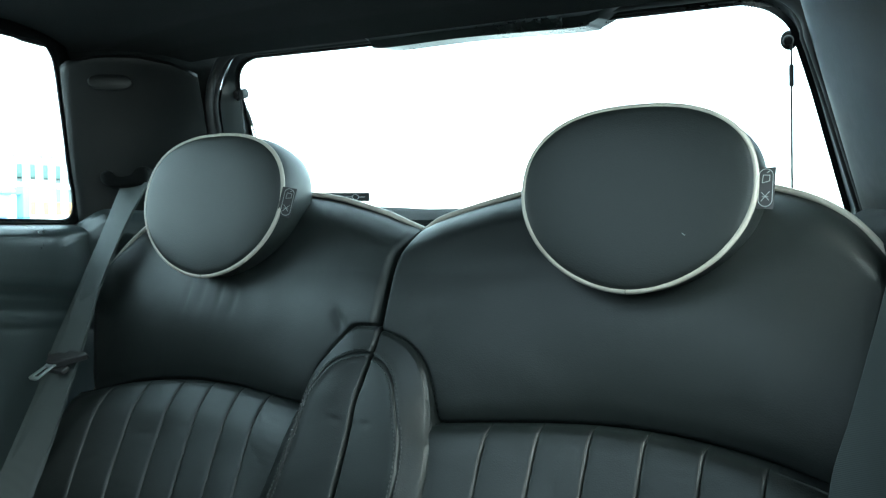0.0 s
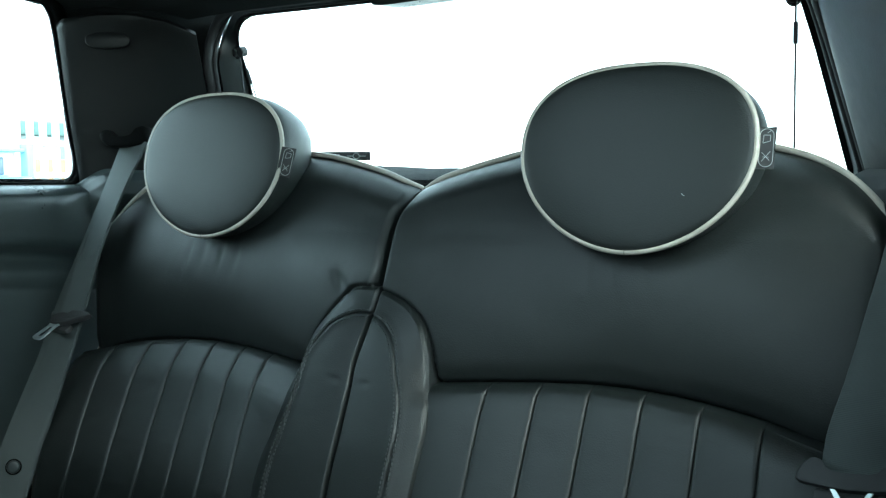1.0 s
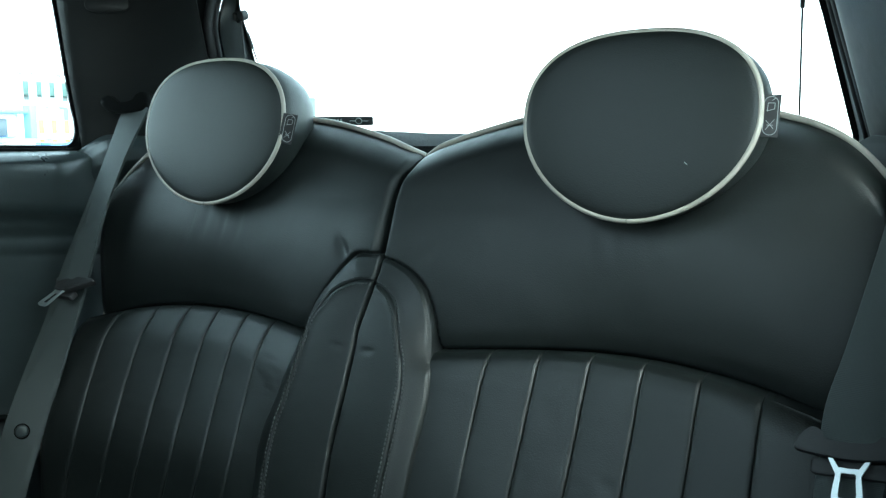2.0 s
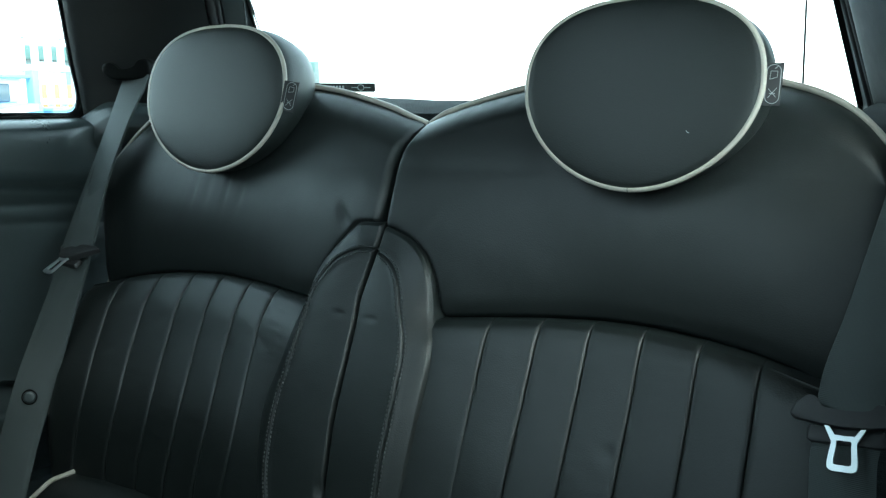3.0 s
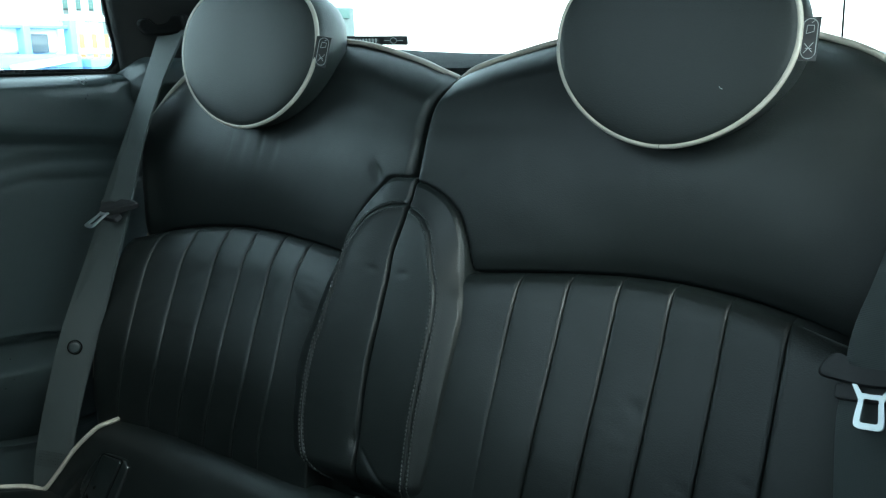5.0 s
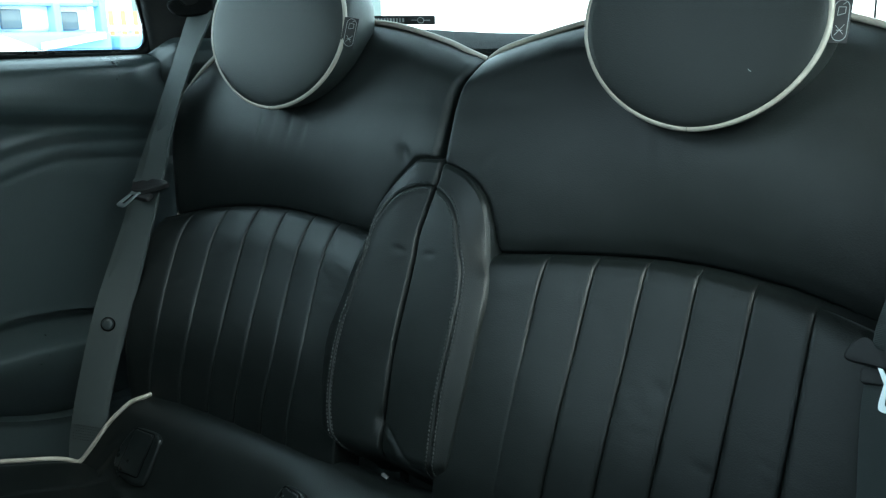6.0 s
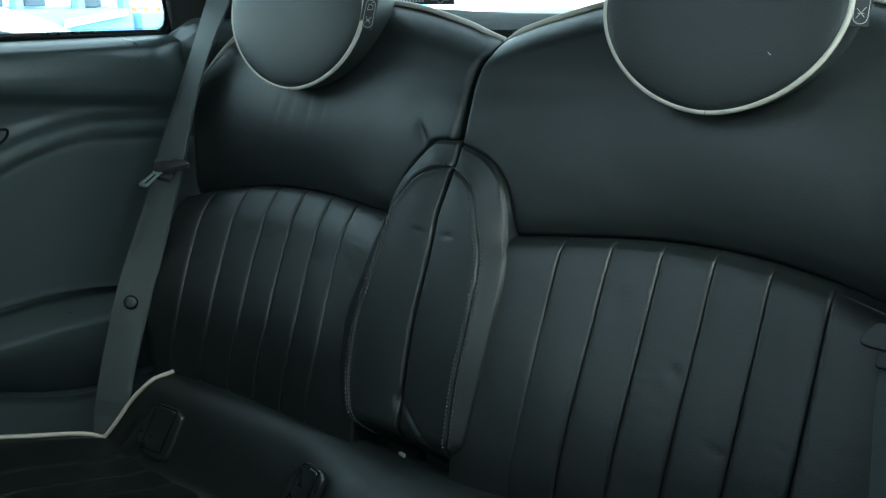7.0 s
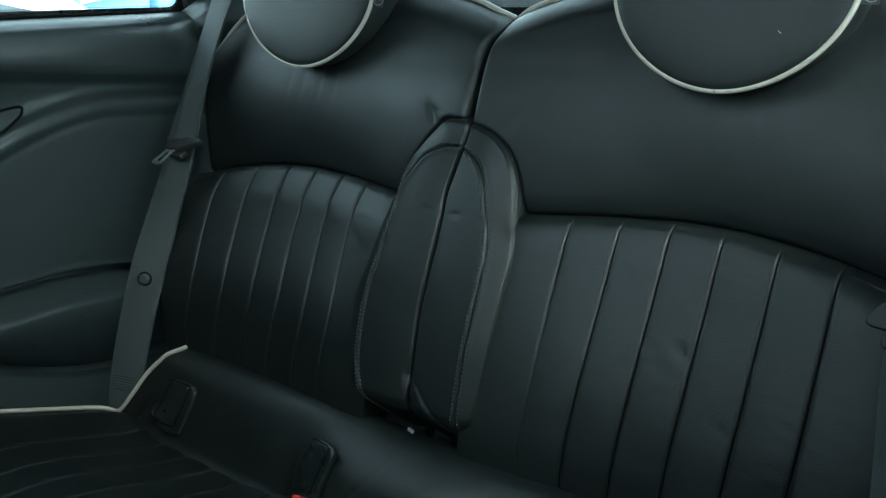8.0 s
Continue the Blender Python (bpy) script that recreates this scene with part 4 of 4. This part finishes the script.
    pane = link_mesh("pane", np.vstack([g, g + [0, 0.004, 0], [c + [0, 0.01, 0]], [c + [0, 0.014, 0]]]),
                     [(i, (i + 1) % n, 2 * n) for i in range(n)] + [(n + i, n + (i + 1) % n, 2 * n + 1) for i in range(n)] + [(i, (i + 1) % n, n + (i + 1) % n, n + i) for i in range(n)], glass, h)
    pane.visible_shadow = False
    # high brake light housing
    prof = spline([(-0.146, 1.106), (-0.130, 1.103), (-0.117, 1.092), (-0.102, 1.085), (0.02, 1.0835), (0.165, 1.077), (0.188, 1.0805), (0.210, 1.090), (0.235, 1.098)], 60)
    A = np.stack([prof[:, 0], 0 * prof[:, 0] + 0.090, prof[:, 1]], 1)
    Bk = A + [0, 0.045, 0.004]
    Fr = np.stack([prof[:, 0] * 1.02, 0 * prof[:, 0] + 0.084, prof[:, 1] * 0.4 + (1.0995 - 0.022 * prof[:, 0]) * 0.6], 1)
    Up = Fr + [0, 0.006, 0.014]
    UpB = Bk.copy()
    UpB[:, 2] = 1.135
    rows = [Up, Fr, A, Bk, UpB]
    m = len(prof)
    faces = [(k * m + i, k * m + i + 1, ((k + 1) % 5) * m + i + 1, ((k + 1) % 5) * m + i) for k in range(5) for i in range(m - 1)]
    faces += [tuple(k * m for k in range(5)), tuple(k * m + m - 1 for k in range(5))]
    link_mesh("brake_light_housing", np.vstack(rows), faces, SMOOTH, h, "black high brake light housing", 40)
    return h


def cord(s):
    """A parcel shelf cord hung from a stud on the tailgate."""
    c = thing("shelf_cord", "thin black parcel shelf cord hanging from a tailgate stud", "cord", "shelf cords")
    x0, y0, zt = (-0.398, 0.128, 1.057) if s < 0 else (0.391, 0.145, 1.047)
    m = basis((x0, y0 + 0.004, zt), (1, 0, 0), (0, -0.3, 1))
    th = np.linspace(0, 2 * np.pi, 24, endpoint=False)
    stud = plate("stud", [(0.009 * math.cos(a), 0.0105 * math.sin(a)) for a in th], 0.007, SMOOTH, c, edge=0.003, m=m)
    plate("stud_cap", [(0.0055 * math.cos(a), 0.006 * math.sin(a)) for a in th], 0.011, RUBBER, stud, edge=0.002, m=m)
    if s < 0:
        plate("stud_cap", [(0.006 * math.cos(a), 0.0075 * math.sin(a)) for a in th], 0.012, RUBBER, stud, edge=0.002, m=m @ Matrix.Translation((0.013, 0.0, 0.0)))
    end = (-0.325, 0.140, 0.880) if s < 0 else (0.394, 0.145, 0.868)
    start = (x0 + (0.014 if s < 0 else 0.003), y0 - 0.004, zt - 0.006)
    pts = np.linspace(start, end, 12)
    tube("line", pts, 0.0012, RUBBER, c, n=6)
    if s < 0:
        tube("line", [(x0 + 0.010, y0 - 0.003, zt - 0.008), (-0.387, 0.130, 0.995), (-0.365, 0.134, 0.88)], 0.0015, RUBBER, c, n=6)
    k0, k1 = np.array(start), np.array(end)
    tube("sleeve", [k0 + (k1 - k0) * 0.13, k0 + (k1 - k0) * 0.16, k0 + (k1 - k0) * 0.24, k0 + (k1 - k0) * 0.26], 0.0026, RUBBER, c, n=8)
    return c


def belt(s, tongue_z):
    b = thing("seat_belt", "grey black seat belt webbing with a loose metal tongue", "seat belt", "rear seat belts")
    if s < 0:
        keys = [(-0.465, -0.008, 0.922, 6), (-0.468, -0.019, 0.901, 4), (-0.474, -0.045, 0.847, -4), (-0.480, -0.080, 0.770, -2), (-0.479, -0.114, 0.696, 14), (-0.476, -0.141, 0.638, 18), (-0.476, -0.164, 0.589, 28), (-0.478, -0.196, 0.519, 42), (-0.484, -0.220, 0.452, 36), (-0.489, -0.241, 0.383, 34), (-0.492, -0.252, 0.335, 34), (-0.494, -0.256, 0.300, 34)]
    else:
        keys = [(0.548, -0.008, 0.922, -6), (0.545, -0.020, 0.901, -6), (0.534, -0.045, 0.847, -10), (0.521, -0.076, 0.779, -10), (0.512, -0.096, 0.736, -10), (0.503, -0.116, 0.694, -8), (0.493, -0.135, 0.652, -6), (0.493, -0.152, 0.616, -6), (0.492, -0.163, 0.592, -6), (0.500, -0.196, 0.519, -16), (0.506, -0.227, 0.452, -26), (0.509, -0.260, 0.381, -32), (0.510, -0.282, 0.335, -32)]
    k = spline(keys, 90)
    cen, ang = k[:, :3], np.radians(k[:, 3])
    d = np.gradient(cen, axis=0)
    d /= np.linalg.norm(d, axis=1)[:, None]
    w = np.stack([np.cos(ang), np.sin(ang), 0 * ang], 1)
    w -= (w * d).sum(1)[:, None] * d
    w /= np.linalg.norm(w, axis=1)[:, None]
    nrm = np.cross(w, d)
    nrm *= np.sign(-nrm[:, 1:2])
    uu = np.linspace(-1, 1, 9)
    P = cen[:, None] + uu[None, :, None] * 0.0235 * w[:, None] + (0.0016 * (1 - uu ** 2))[None, :, None] * nrm[:, None]
    slab("webbing", P, (-0.0006 * s, 0.0030, -0.0010), WEB, b)

    def at(z):
        i = int(np.argmin(np.abs(cen[:, 2] - z)))
        return cen[i], w[i], -d[i], nrm[i]

    # tongue: plastic head across the belt and a steel blade
    c, wx, up, nr = at(tongue_z)
    if s < 0:
        side, blade_dir = Vector((0.99, -0.13, 0.0)), Vector((-0.12, -0.90, -0.55))
    else:
        side, blade_dir = Vector(tuple(wx)), Vector(tuple(-0.06 * wx - 1.0 * up + 0.06 * nr))
    m = basis(tuple(c + nr * (0.004 if s < 0 else 0.007)), tuple(side), tuple(-blade_dir))
    headp = spline([(-0.036, 0.006), (-0.034, 0.016), (-0.015, 0.0165), (0.015, 0.0165), (0.034, 0.016), (0.036, 0.006), (0.020, -0.006), (0.012, -0.012), (-0.012, -0.012), (-0.020, -0.006)], 50, True)
    if s < 0:
        headp = spline([(-0.034, 0.006), (-0.032, 0.015), (-0.015, 0.0165), (0.015, 0.0165), (0.046, 0.017), (0.052, 0.012), (0.030, -0.001), (0.014, -0.010), (-0.010, -0.012), (-0.020, -0.004)], 50, True)
    else:
        headp = spline([(-0.039, 0.000), (-0.037, 0.010), (-0.029, 0.018), (-0.022, 0.016), (-0.017, 0.0095), (0.0, 0.008), (0.017, 0.0095), (0.024, 0.015), (0.036, 0.012), (0.039, 0.002), (0.024, -0.003), (0.0, -0.005), (-0.024, -0.003)], 70, True)
    t = plate("tongue_head", headp, 0.007, RUBBER, b, "black plastic tongue head", edge=0.003, m=m)
    plate("keeper", rounded(0.056, 0.012, 0.003), 0.006, RUBBER, t, edge=0.002, m=m @ Matrix.Translation((0, -0.010, -0.007)))
    # blade with its slot, held by two splayed arms
    outer = spline([(-0.0085, -0.0125), (-0.0095, -0.020), (-0.0112, -0.0365), (-0.0085, -0.0415), (0.0, -0.0420), (0.0085, -0.0415), (0.0112, -0.0365), (0.0095, -0.020), (0.0085, -0.0125), (0.0, -0.0122)], 60, True)
    inner = spline([(-0.0052, -0.0165), (-0.0056, -0.022), (-0.0066, -0.0335), (-0.0056, -0.0365), (0.0, -0.0368), (0.0056, -0.0365), (0.0066, -0.0335), (0.0056, -0.022), (0.0052, -0.0165), (0.0, -0.0163)], 60, True)
    if s > 0:
        outer, inner = outer * [0.95, 0.88], inner * [0.95, 0.88]
    n = len(outer)
    vs, fs = [], []
    for zz in (0.0020, 0.0045):
        vs += [m @ Vector((*q, zz)) for q in outer] + [m @ Vector((*q, zz)) for q in inner]
    for i in range(n):
        k = (i + 1) % n
        fs += [(i, k, n + k, n + i), (2 * n + i, 2 * n + k, 3 * n + k, 3 * n + i), (i, k, 2 * n + k, 2 * n + i), (n + i, n + k, 3 * n + k, 3 * n + i)]
    for e in (-1, 1):
        av, af = plate_data([(e * 0.0086, -0.0160), (e * 0.0055, -0.0130), (e * 0.0130, -0.0015), (e * 0.0155, -0.0025)], 0.0025, 0, m @ Matrix.Translation((0, 0, 0.0022)))
        base = len(vs)
        vs += list(av)
        fs += [tuple(base + i for i in q) for q in af]
    link_mesh("blade", vs, fs, STEEL, t, "bright steel tongue blade", 30)
    # stop button
    if s < 0:
        c, wx, up, nr = at(0.497)
        th = np.linspace(0, 2 * np.pi, 28, endpoint=False)
        mb = basis(tuple(c + nr * 0.001), tuple(wx), tuple(up))
        stop = plate("stop_button", [(0.0085 * math.cos(a), 0.0085 * math.sin(a)) for a in th], 0.005, BUTTON, b, "dark grey stop button", edge=0.0035, m=mb)
        tube("rim", [mb @ Vector((0.0090 * math.cos(a), 0.0090 * math.sin(a), 0.0012)) for a in th], 0.0011, SOOT, stop, n=6, closed=True)
    # stitched end
    c, wx, up, nr = at(0.352)
    ms = basis(tuple(c + nr * 0.0020), tuple(wx), tuple(up))
    st = []
    for r in range(6):
        for q in range(12):
            x, yy = -0.019 + q * 0.0033, -0.010 + r * 0.004
            st.append(tube_data([ms @ Vector((x, yy, 0)), ms @ Vector((x + 0.002, yy, 0.0004))], 0.0006, 5))
    tagged(joined("end_stitching", st, THREAD, b), kind="stuff")
    return b


def parcel_shelf():
    p = thing("parcel_shelf", "dark carpeted parcel shelf behind the seats", "parcel shelf")
    nu, nv = 80, 24
    u, v = np.meshgrid(np.linspace(-1, 1, nu), np.linspace(0, 1, nv), indexing="ij")
    y = 0.062 + v * 0.173
    x = u * 0.41
    z = 0.8755 + 0.17 * np.minimum(x, 0) ** 2 - 0.016 * (1 - v) ** 3 - 0.02 * np.clip((np.abs(u) - 0.93) / 0.07, 0, 1) ** 2 + 0.001 * noise_field(x, y, 25, 90.0)
    slab("board", np.stack([x, y, z], -1), (0, 0, -0.02), CARPET, p)
    return p


def name_plate():
    b = thing("rear_plate", "dark plate with pale lettering bars behind the seat", "plate")
    m = basis((-0.302, 0.2420, 0.9010), (1, 0, -0.03), (0, -0.1, 1))
    pl = plate("plate", rounded(0.135, 0.0135, 0.002), 0.003, RUBBER, b, edge=0.001, m=m)
    up = m @ Matrix.Translation((0, 0, 0.0032))
    bars = [tuple(plate_data([(x, -0.003), (x + 0.0035, -0.003), (x + 0.0035, 0.003), (x, 0.003)], 0.0004, 0, up)) for x in np.arange(-0.056, 0.012, 0.0062)]
    th = np.linspace(0, 2 * np.pi, 24, endpoint=False)
    bars.append(tube_data([up @ Vector((0.042 + 0.006 * math.cos(a), 0.0042 * math.sin(a), 0)) for a in th], 0.0005, 4, True))
    bars.append(tube_data([up @ Vector((0.024, 0, 0)), up @ Vector((0.036, 0, 0))], 0.0005, 4))
    bars.append(tube_data([up @ Vector((0.048, 0, 0)), up @ Vector((0.060, 0, 0))], 0.0005, 4))
    joined("bars", bars, PRINT, pl, "pale bars and oval outline")
    return b


def buckle():
    b = thing("belt_buckle", "black seat belt buckle with a red release button on the cushion", "belt buckle")
    m = basis((-0.076, -0.283, 0.337), (1, 0.1, 0), (0.0, 0.55, 0.8))
    plate("body", rounded(0.034, 0.06, 0.006), 0.018, SMOOTH, b, edge=0.005, m=m @ Matrix.Translation((0, -0.03, -0.009)))
    plate("release_button", rounded(0.026, 0.012, 0.003), 0.0175, RED, b, "red release button", edge=0.003, m=m @ Matrix.Translation((0, -0.006, -0.0075)))


for s in (-1, 1):
    side_trim(s)
    c_pillar(s)
    belt_slot(s)
    window_frame(s)
    cord(s)
roof()
hatch()
belt(-1, 0.676)
belt(1, 0.626)
parcel_shelf()
name_plate()
buckle()


def closing_shell():
    """Floor, boot and front parts that close the car round the view. The front parts are unseen and sized to block
    light.
    """
    f = thing("floor", "black carpeted car floor", "floor", kind="structure")
    joined("carpet", [box_data(-0.60, 0.60, -1.9, 0.9, 0.02, 0.06, 0.01)], CARPET, f)
    w = thing("wall_rear", "black lined boot walls behind the seats", "boot lining", kind="structure")
    joined("lining", [box_data(-0.62, 0.62, 0.62, 0.66, 0.02, 0.85, 0.01)], CARPET, w)
    for s, nm in ((-1, "wall_left"), (1, "wall_right")):
        q = thing(nm, "dark boot side lining", "boot lining", kind="structure")
        joined("lining", [box_data(min(s * 0.585, s * 0.62), max(s * 0.585, s * 0.62), 0.06, 0.64, 0.02, 0.845, 0.005)], CARPET, q)
    # unseen blocks whose heights are set to keep front light off the bench
    d = thing("wall_front", "unseen dark front seat backs and dashboard, added to block light", "dashboard", kind="structure")
    joined("bulkhead", [box_data(-0.56, -0.02, -0.86, -0.76, 0.06, 1.02, 0.04), box_data(-0.52, -0.12, -0.85, -0.77, 0.98, 1.14, 0.035), box_data(0.06, 0.58, -1.08, -0.98, 0.06, 1.00, 0.04), box_data(0.17, 0.47, -1.08, -0.99, 0.96, 1.14, 0.035), box_data(-0.60, 0.66, -1.95, -1.75, 0.06, 0.95, 0.04)], LEATHER, d)
    od = thing("door_2", "dark grained plastic front door trim below an open window", "car door", kind="structure")
    joined("trim", [box_data(0.625, 0.66, -1.75, -0.64, 0.02, 0.78, 0.012)], PLASTIC, od)
    dl = thing("door_1", "dark grained plastic front door trim", "car door", kind="structure")
    joined("trim", [box_data(-0.60, -0.565, -1.75, -0.64, 0.02, 0.86, 0.012)], PLASTIC, dl)
    # unseen pillars; the left one is made wider to hold back side light
    for s in (-1, 1):
        p = thing("b_pillar_trim", "unseen dark plastic door pillar trim", "pillar trim", "pillar trims", "structure")
        joined("trim", [box_data(min(s * 0.612, s * 0.65), max(s * 0.612, s * 0.65), -0.79 if s < 0 else -0.715, -0.535, 0.05, 1.15, 0.01)], PLASTIC, p)


closing_shell()
# unseen filler added to stop light leaking in low on the right
j = thing("wall_door_jamb", "unseen dark panel added between door pillar and side trim", "trim panel", kind="structure")
joined("panel", [box_data(0.602, 0.632, -0.632, -0.47, 0.05, 0.85, 0.006)], PLASTIC, j)

# ---- outside ----
ground = new("ground", bpy.data.meshes.new("ground"))
ground.data.from_pydata([(-400, -400, -0.30), (400, -400, -0.30), (400, 400, -0.30), (-400, 400, -0.30)], [], [(0, 1, 2, 3)])
ground.data.materials.append(ASPHALT)
tagged(ground, "grey asphalt yard around the car", "ground", kind="structure")


def blue_truck():
    t = thing("truck", "blue and white flatbed truck parked in the yard", "truck")
    joined("body", [box_data(-6.6, -5.0, 1.2, 2.84, -0.05, 0.955, 0.03)], BLUEPAINT, t)
    joined("bed", [box_data(-6.6, -5.0, 2.90, 6.2, 0.55, 0.925, 0.02)], BLUEPAINT, t)
    joined("cab", [box_data(-6.55, -5.12, 1.25, 2.78, 0.95, 1.75, 0.06)], WHITEPAINT, t, "white cab panels")
    for y in (2.05, 2.47, 2.81):
        joined("pillar", [box_data(-5.12, -5.03, y - 0.025, y + 0.025, 0.94, 1.18 if y > 2.5 else 1.14, 0.008)], BLUEPAINT, t)
    joined("rail", [box_data(-5.11, -5.05, 1.3, 2.83, 1.12, 1.145, 0.006)], BLUEPAINT, t)
    for y0, y1, z0, z1 in ((2.53, 2.66, 0.965, 1.085), (2.12, 2.26, 0.975, 1.10), (1.85, 1.98, 0.975, 1.10)):
        joined("window", [box_data(-5.13, -5.10, y0, y1, z0, z1, 0.01)], DARKGLASS, t, "dark cab window")
    v = [(-4.985, 2.30, 0.835), (-4.985, 2.76, 0.905), (-4.985, 2.76, 0.945), (-4.985, 2.30, 0.885)]
    v += [(x + 0.03, y, z) for x, y, z in v]
    link_mesh("panel", v, [(0, 1, 2, 3), (4, 5, 6, 7), (0, 1, 5, 4), (1, 2, 6, 5), (2, 3, 7, 6), (3, 0, 4, 7)], WHITEPAINT, t, "pale side panel")
    for y in (1.75, 5.2):
        m = basis((-5.0, y, 0.12), (0, 1, 0), (0, 0, 1))
        wheel = plate("wheel", [(0.42 * math.cos(a), 0.42 * math.sin(a)) for a in np.linspace(0, 2 * np.pi, 32, endpoint=False)], -0.22, RUBBER, t, m=m)
        plate("rim", [(0.22 * math.cos(a), 0.22 * math.sin(a)) for a in np.linspace(0, 2 * np.pi, 24, endpoint=False)], 0.01, GREY, wheel, m=m)


def white_car():
    c = thing("parked_car", "white parked car with a rounded roofline", "car")
    prof = spline([(-2.6, 0.42), (-2.4, 0.50), (-1.5, 0.62), (-0.75, 1.02), (0.1, 1.10), (0.9, 1.03), (1.30, 0.945), (1.47, 0.895), (1.66, 0.80), (1.78, 0.66), (1.82, 0.40), (1.80, 0.0)], 60)
    verts, faces = [], []
    xs = (-5.15, -5.05, -4.8, -4.2, -3.72, -3.62, -3.6)
    drop = (0.16, 0.05, 0.0, 0.0, 0.0, 0.03, 0.16)
    for x, d in zip(xs, drop):
        verts += [(x, y, max(-0.1, z - d * (z > 0.5))) for y, z in prof] + [(x, y, -0.1) for y, z in prof]
    n = 2 * len(prof)
    h = len(prof)
    for i in range(len(xs) - 1):
        for j in range(h - 1):
            faces.append((i * n + j, i * n + j + 1, (i + 1) * n + j + 1, (i + 1) * n + j))
    for i in (0, len(xs) - 1):
        for j in range(h - 1):
            faces.append((i * n + j, i * n + j + 1, i * n + h + j + 1, i * n + h + j))
    link_mesh("body", verts, faces, CARPAINT, c, sharp=50)
    g = [(-3.595, y, z) for y, z in ((-0.70, 0.72), (-0.35, 0.94), (0.2, 0.99), (0.85, 0.93), (1.30, 0.82), (1.32, 0.72))]
    g2 = [(x - 0.02, y, z) for x, y, z in g]
    k = len(g)
    link_mesh("side_window", g + g2, [tuple(range(k)), tuple(range(k, 2 * k))] + [(i, (i + 1) % k, k + (i + 1) % k, k + i) for i in range(k)], DARKGLASS, c, "dark side window")
    for y in (-1.75, 1.05):
        m = basis((-3.62, y, 0.0), (0, 1, 0), (0, 0, 1))
        wheel = plate("wheel", [(0.30 * math.cos(a), 0.30 * math.sin(a)) for a in np.linspace(0, 2 * np.pi, 32, endpoint=False)], 0.03, RUBBER, c, m=m)
        plate("rim", [(0.19 * math.cos(a), 0.19 * math.sin(a)) for a in np.linspace(0, 2 * np.pi, 24, endpoint=False)], 0.035, GREY, wheel, m=m)


def yard_fence():
    f = thing("fence", "white painted yard fence with upright bars", "fence")
    bar = None
    for k in range(46):
        y = 1.6 + 0.15 * k
        if bar is None:
            bar = joined("bar", [box_data(-8.03, -7.97, -0.028, 0.028, -0.30, 1.74, 0.008)], WHITEPAINT, f)
            bar.location.y = y
        else:
            o = new("bar", bar.data)
            o.parent = f
            o.location.y = y
    for z in (1.70, 1.36, 1.02):
        joined("rail", [box_data(-7.97, -7.92, 1.5, 8.5, z - 0.03, z + 0.03, 0.008)], WHITEPAINT, f)
    w = thing("yard_building", "pale yard building with green and rust stripes behind the fence", "building")
    joined("wall", [box_data(-12.3, -12.0, -2, 14, -0.30, 1.95, 0.02)], PALE, w)
    joined("green_band", [box_data(-12.02, -11.95, -1.8, 13.8, 1.72, 1.92, 0.01)], GREEN, w, "green fascia")
    joined("rust_base", [box_data(-12.02, -11.95, 7.0, 9.5, 0.95, 1.35, 0.01)], RUST, w, "orange brown stack")
    for k in range(8):
        y = 4.6 + 0.9 * k
        joined("window", [box_data(-12.02, -11.97, y, y + 0.45, 1.35, 1.70, 0.01)], GREY, w, "grey window")


blue_truck()
white_car()
yard_fence()
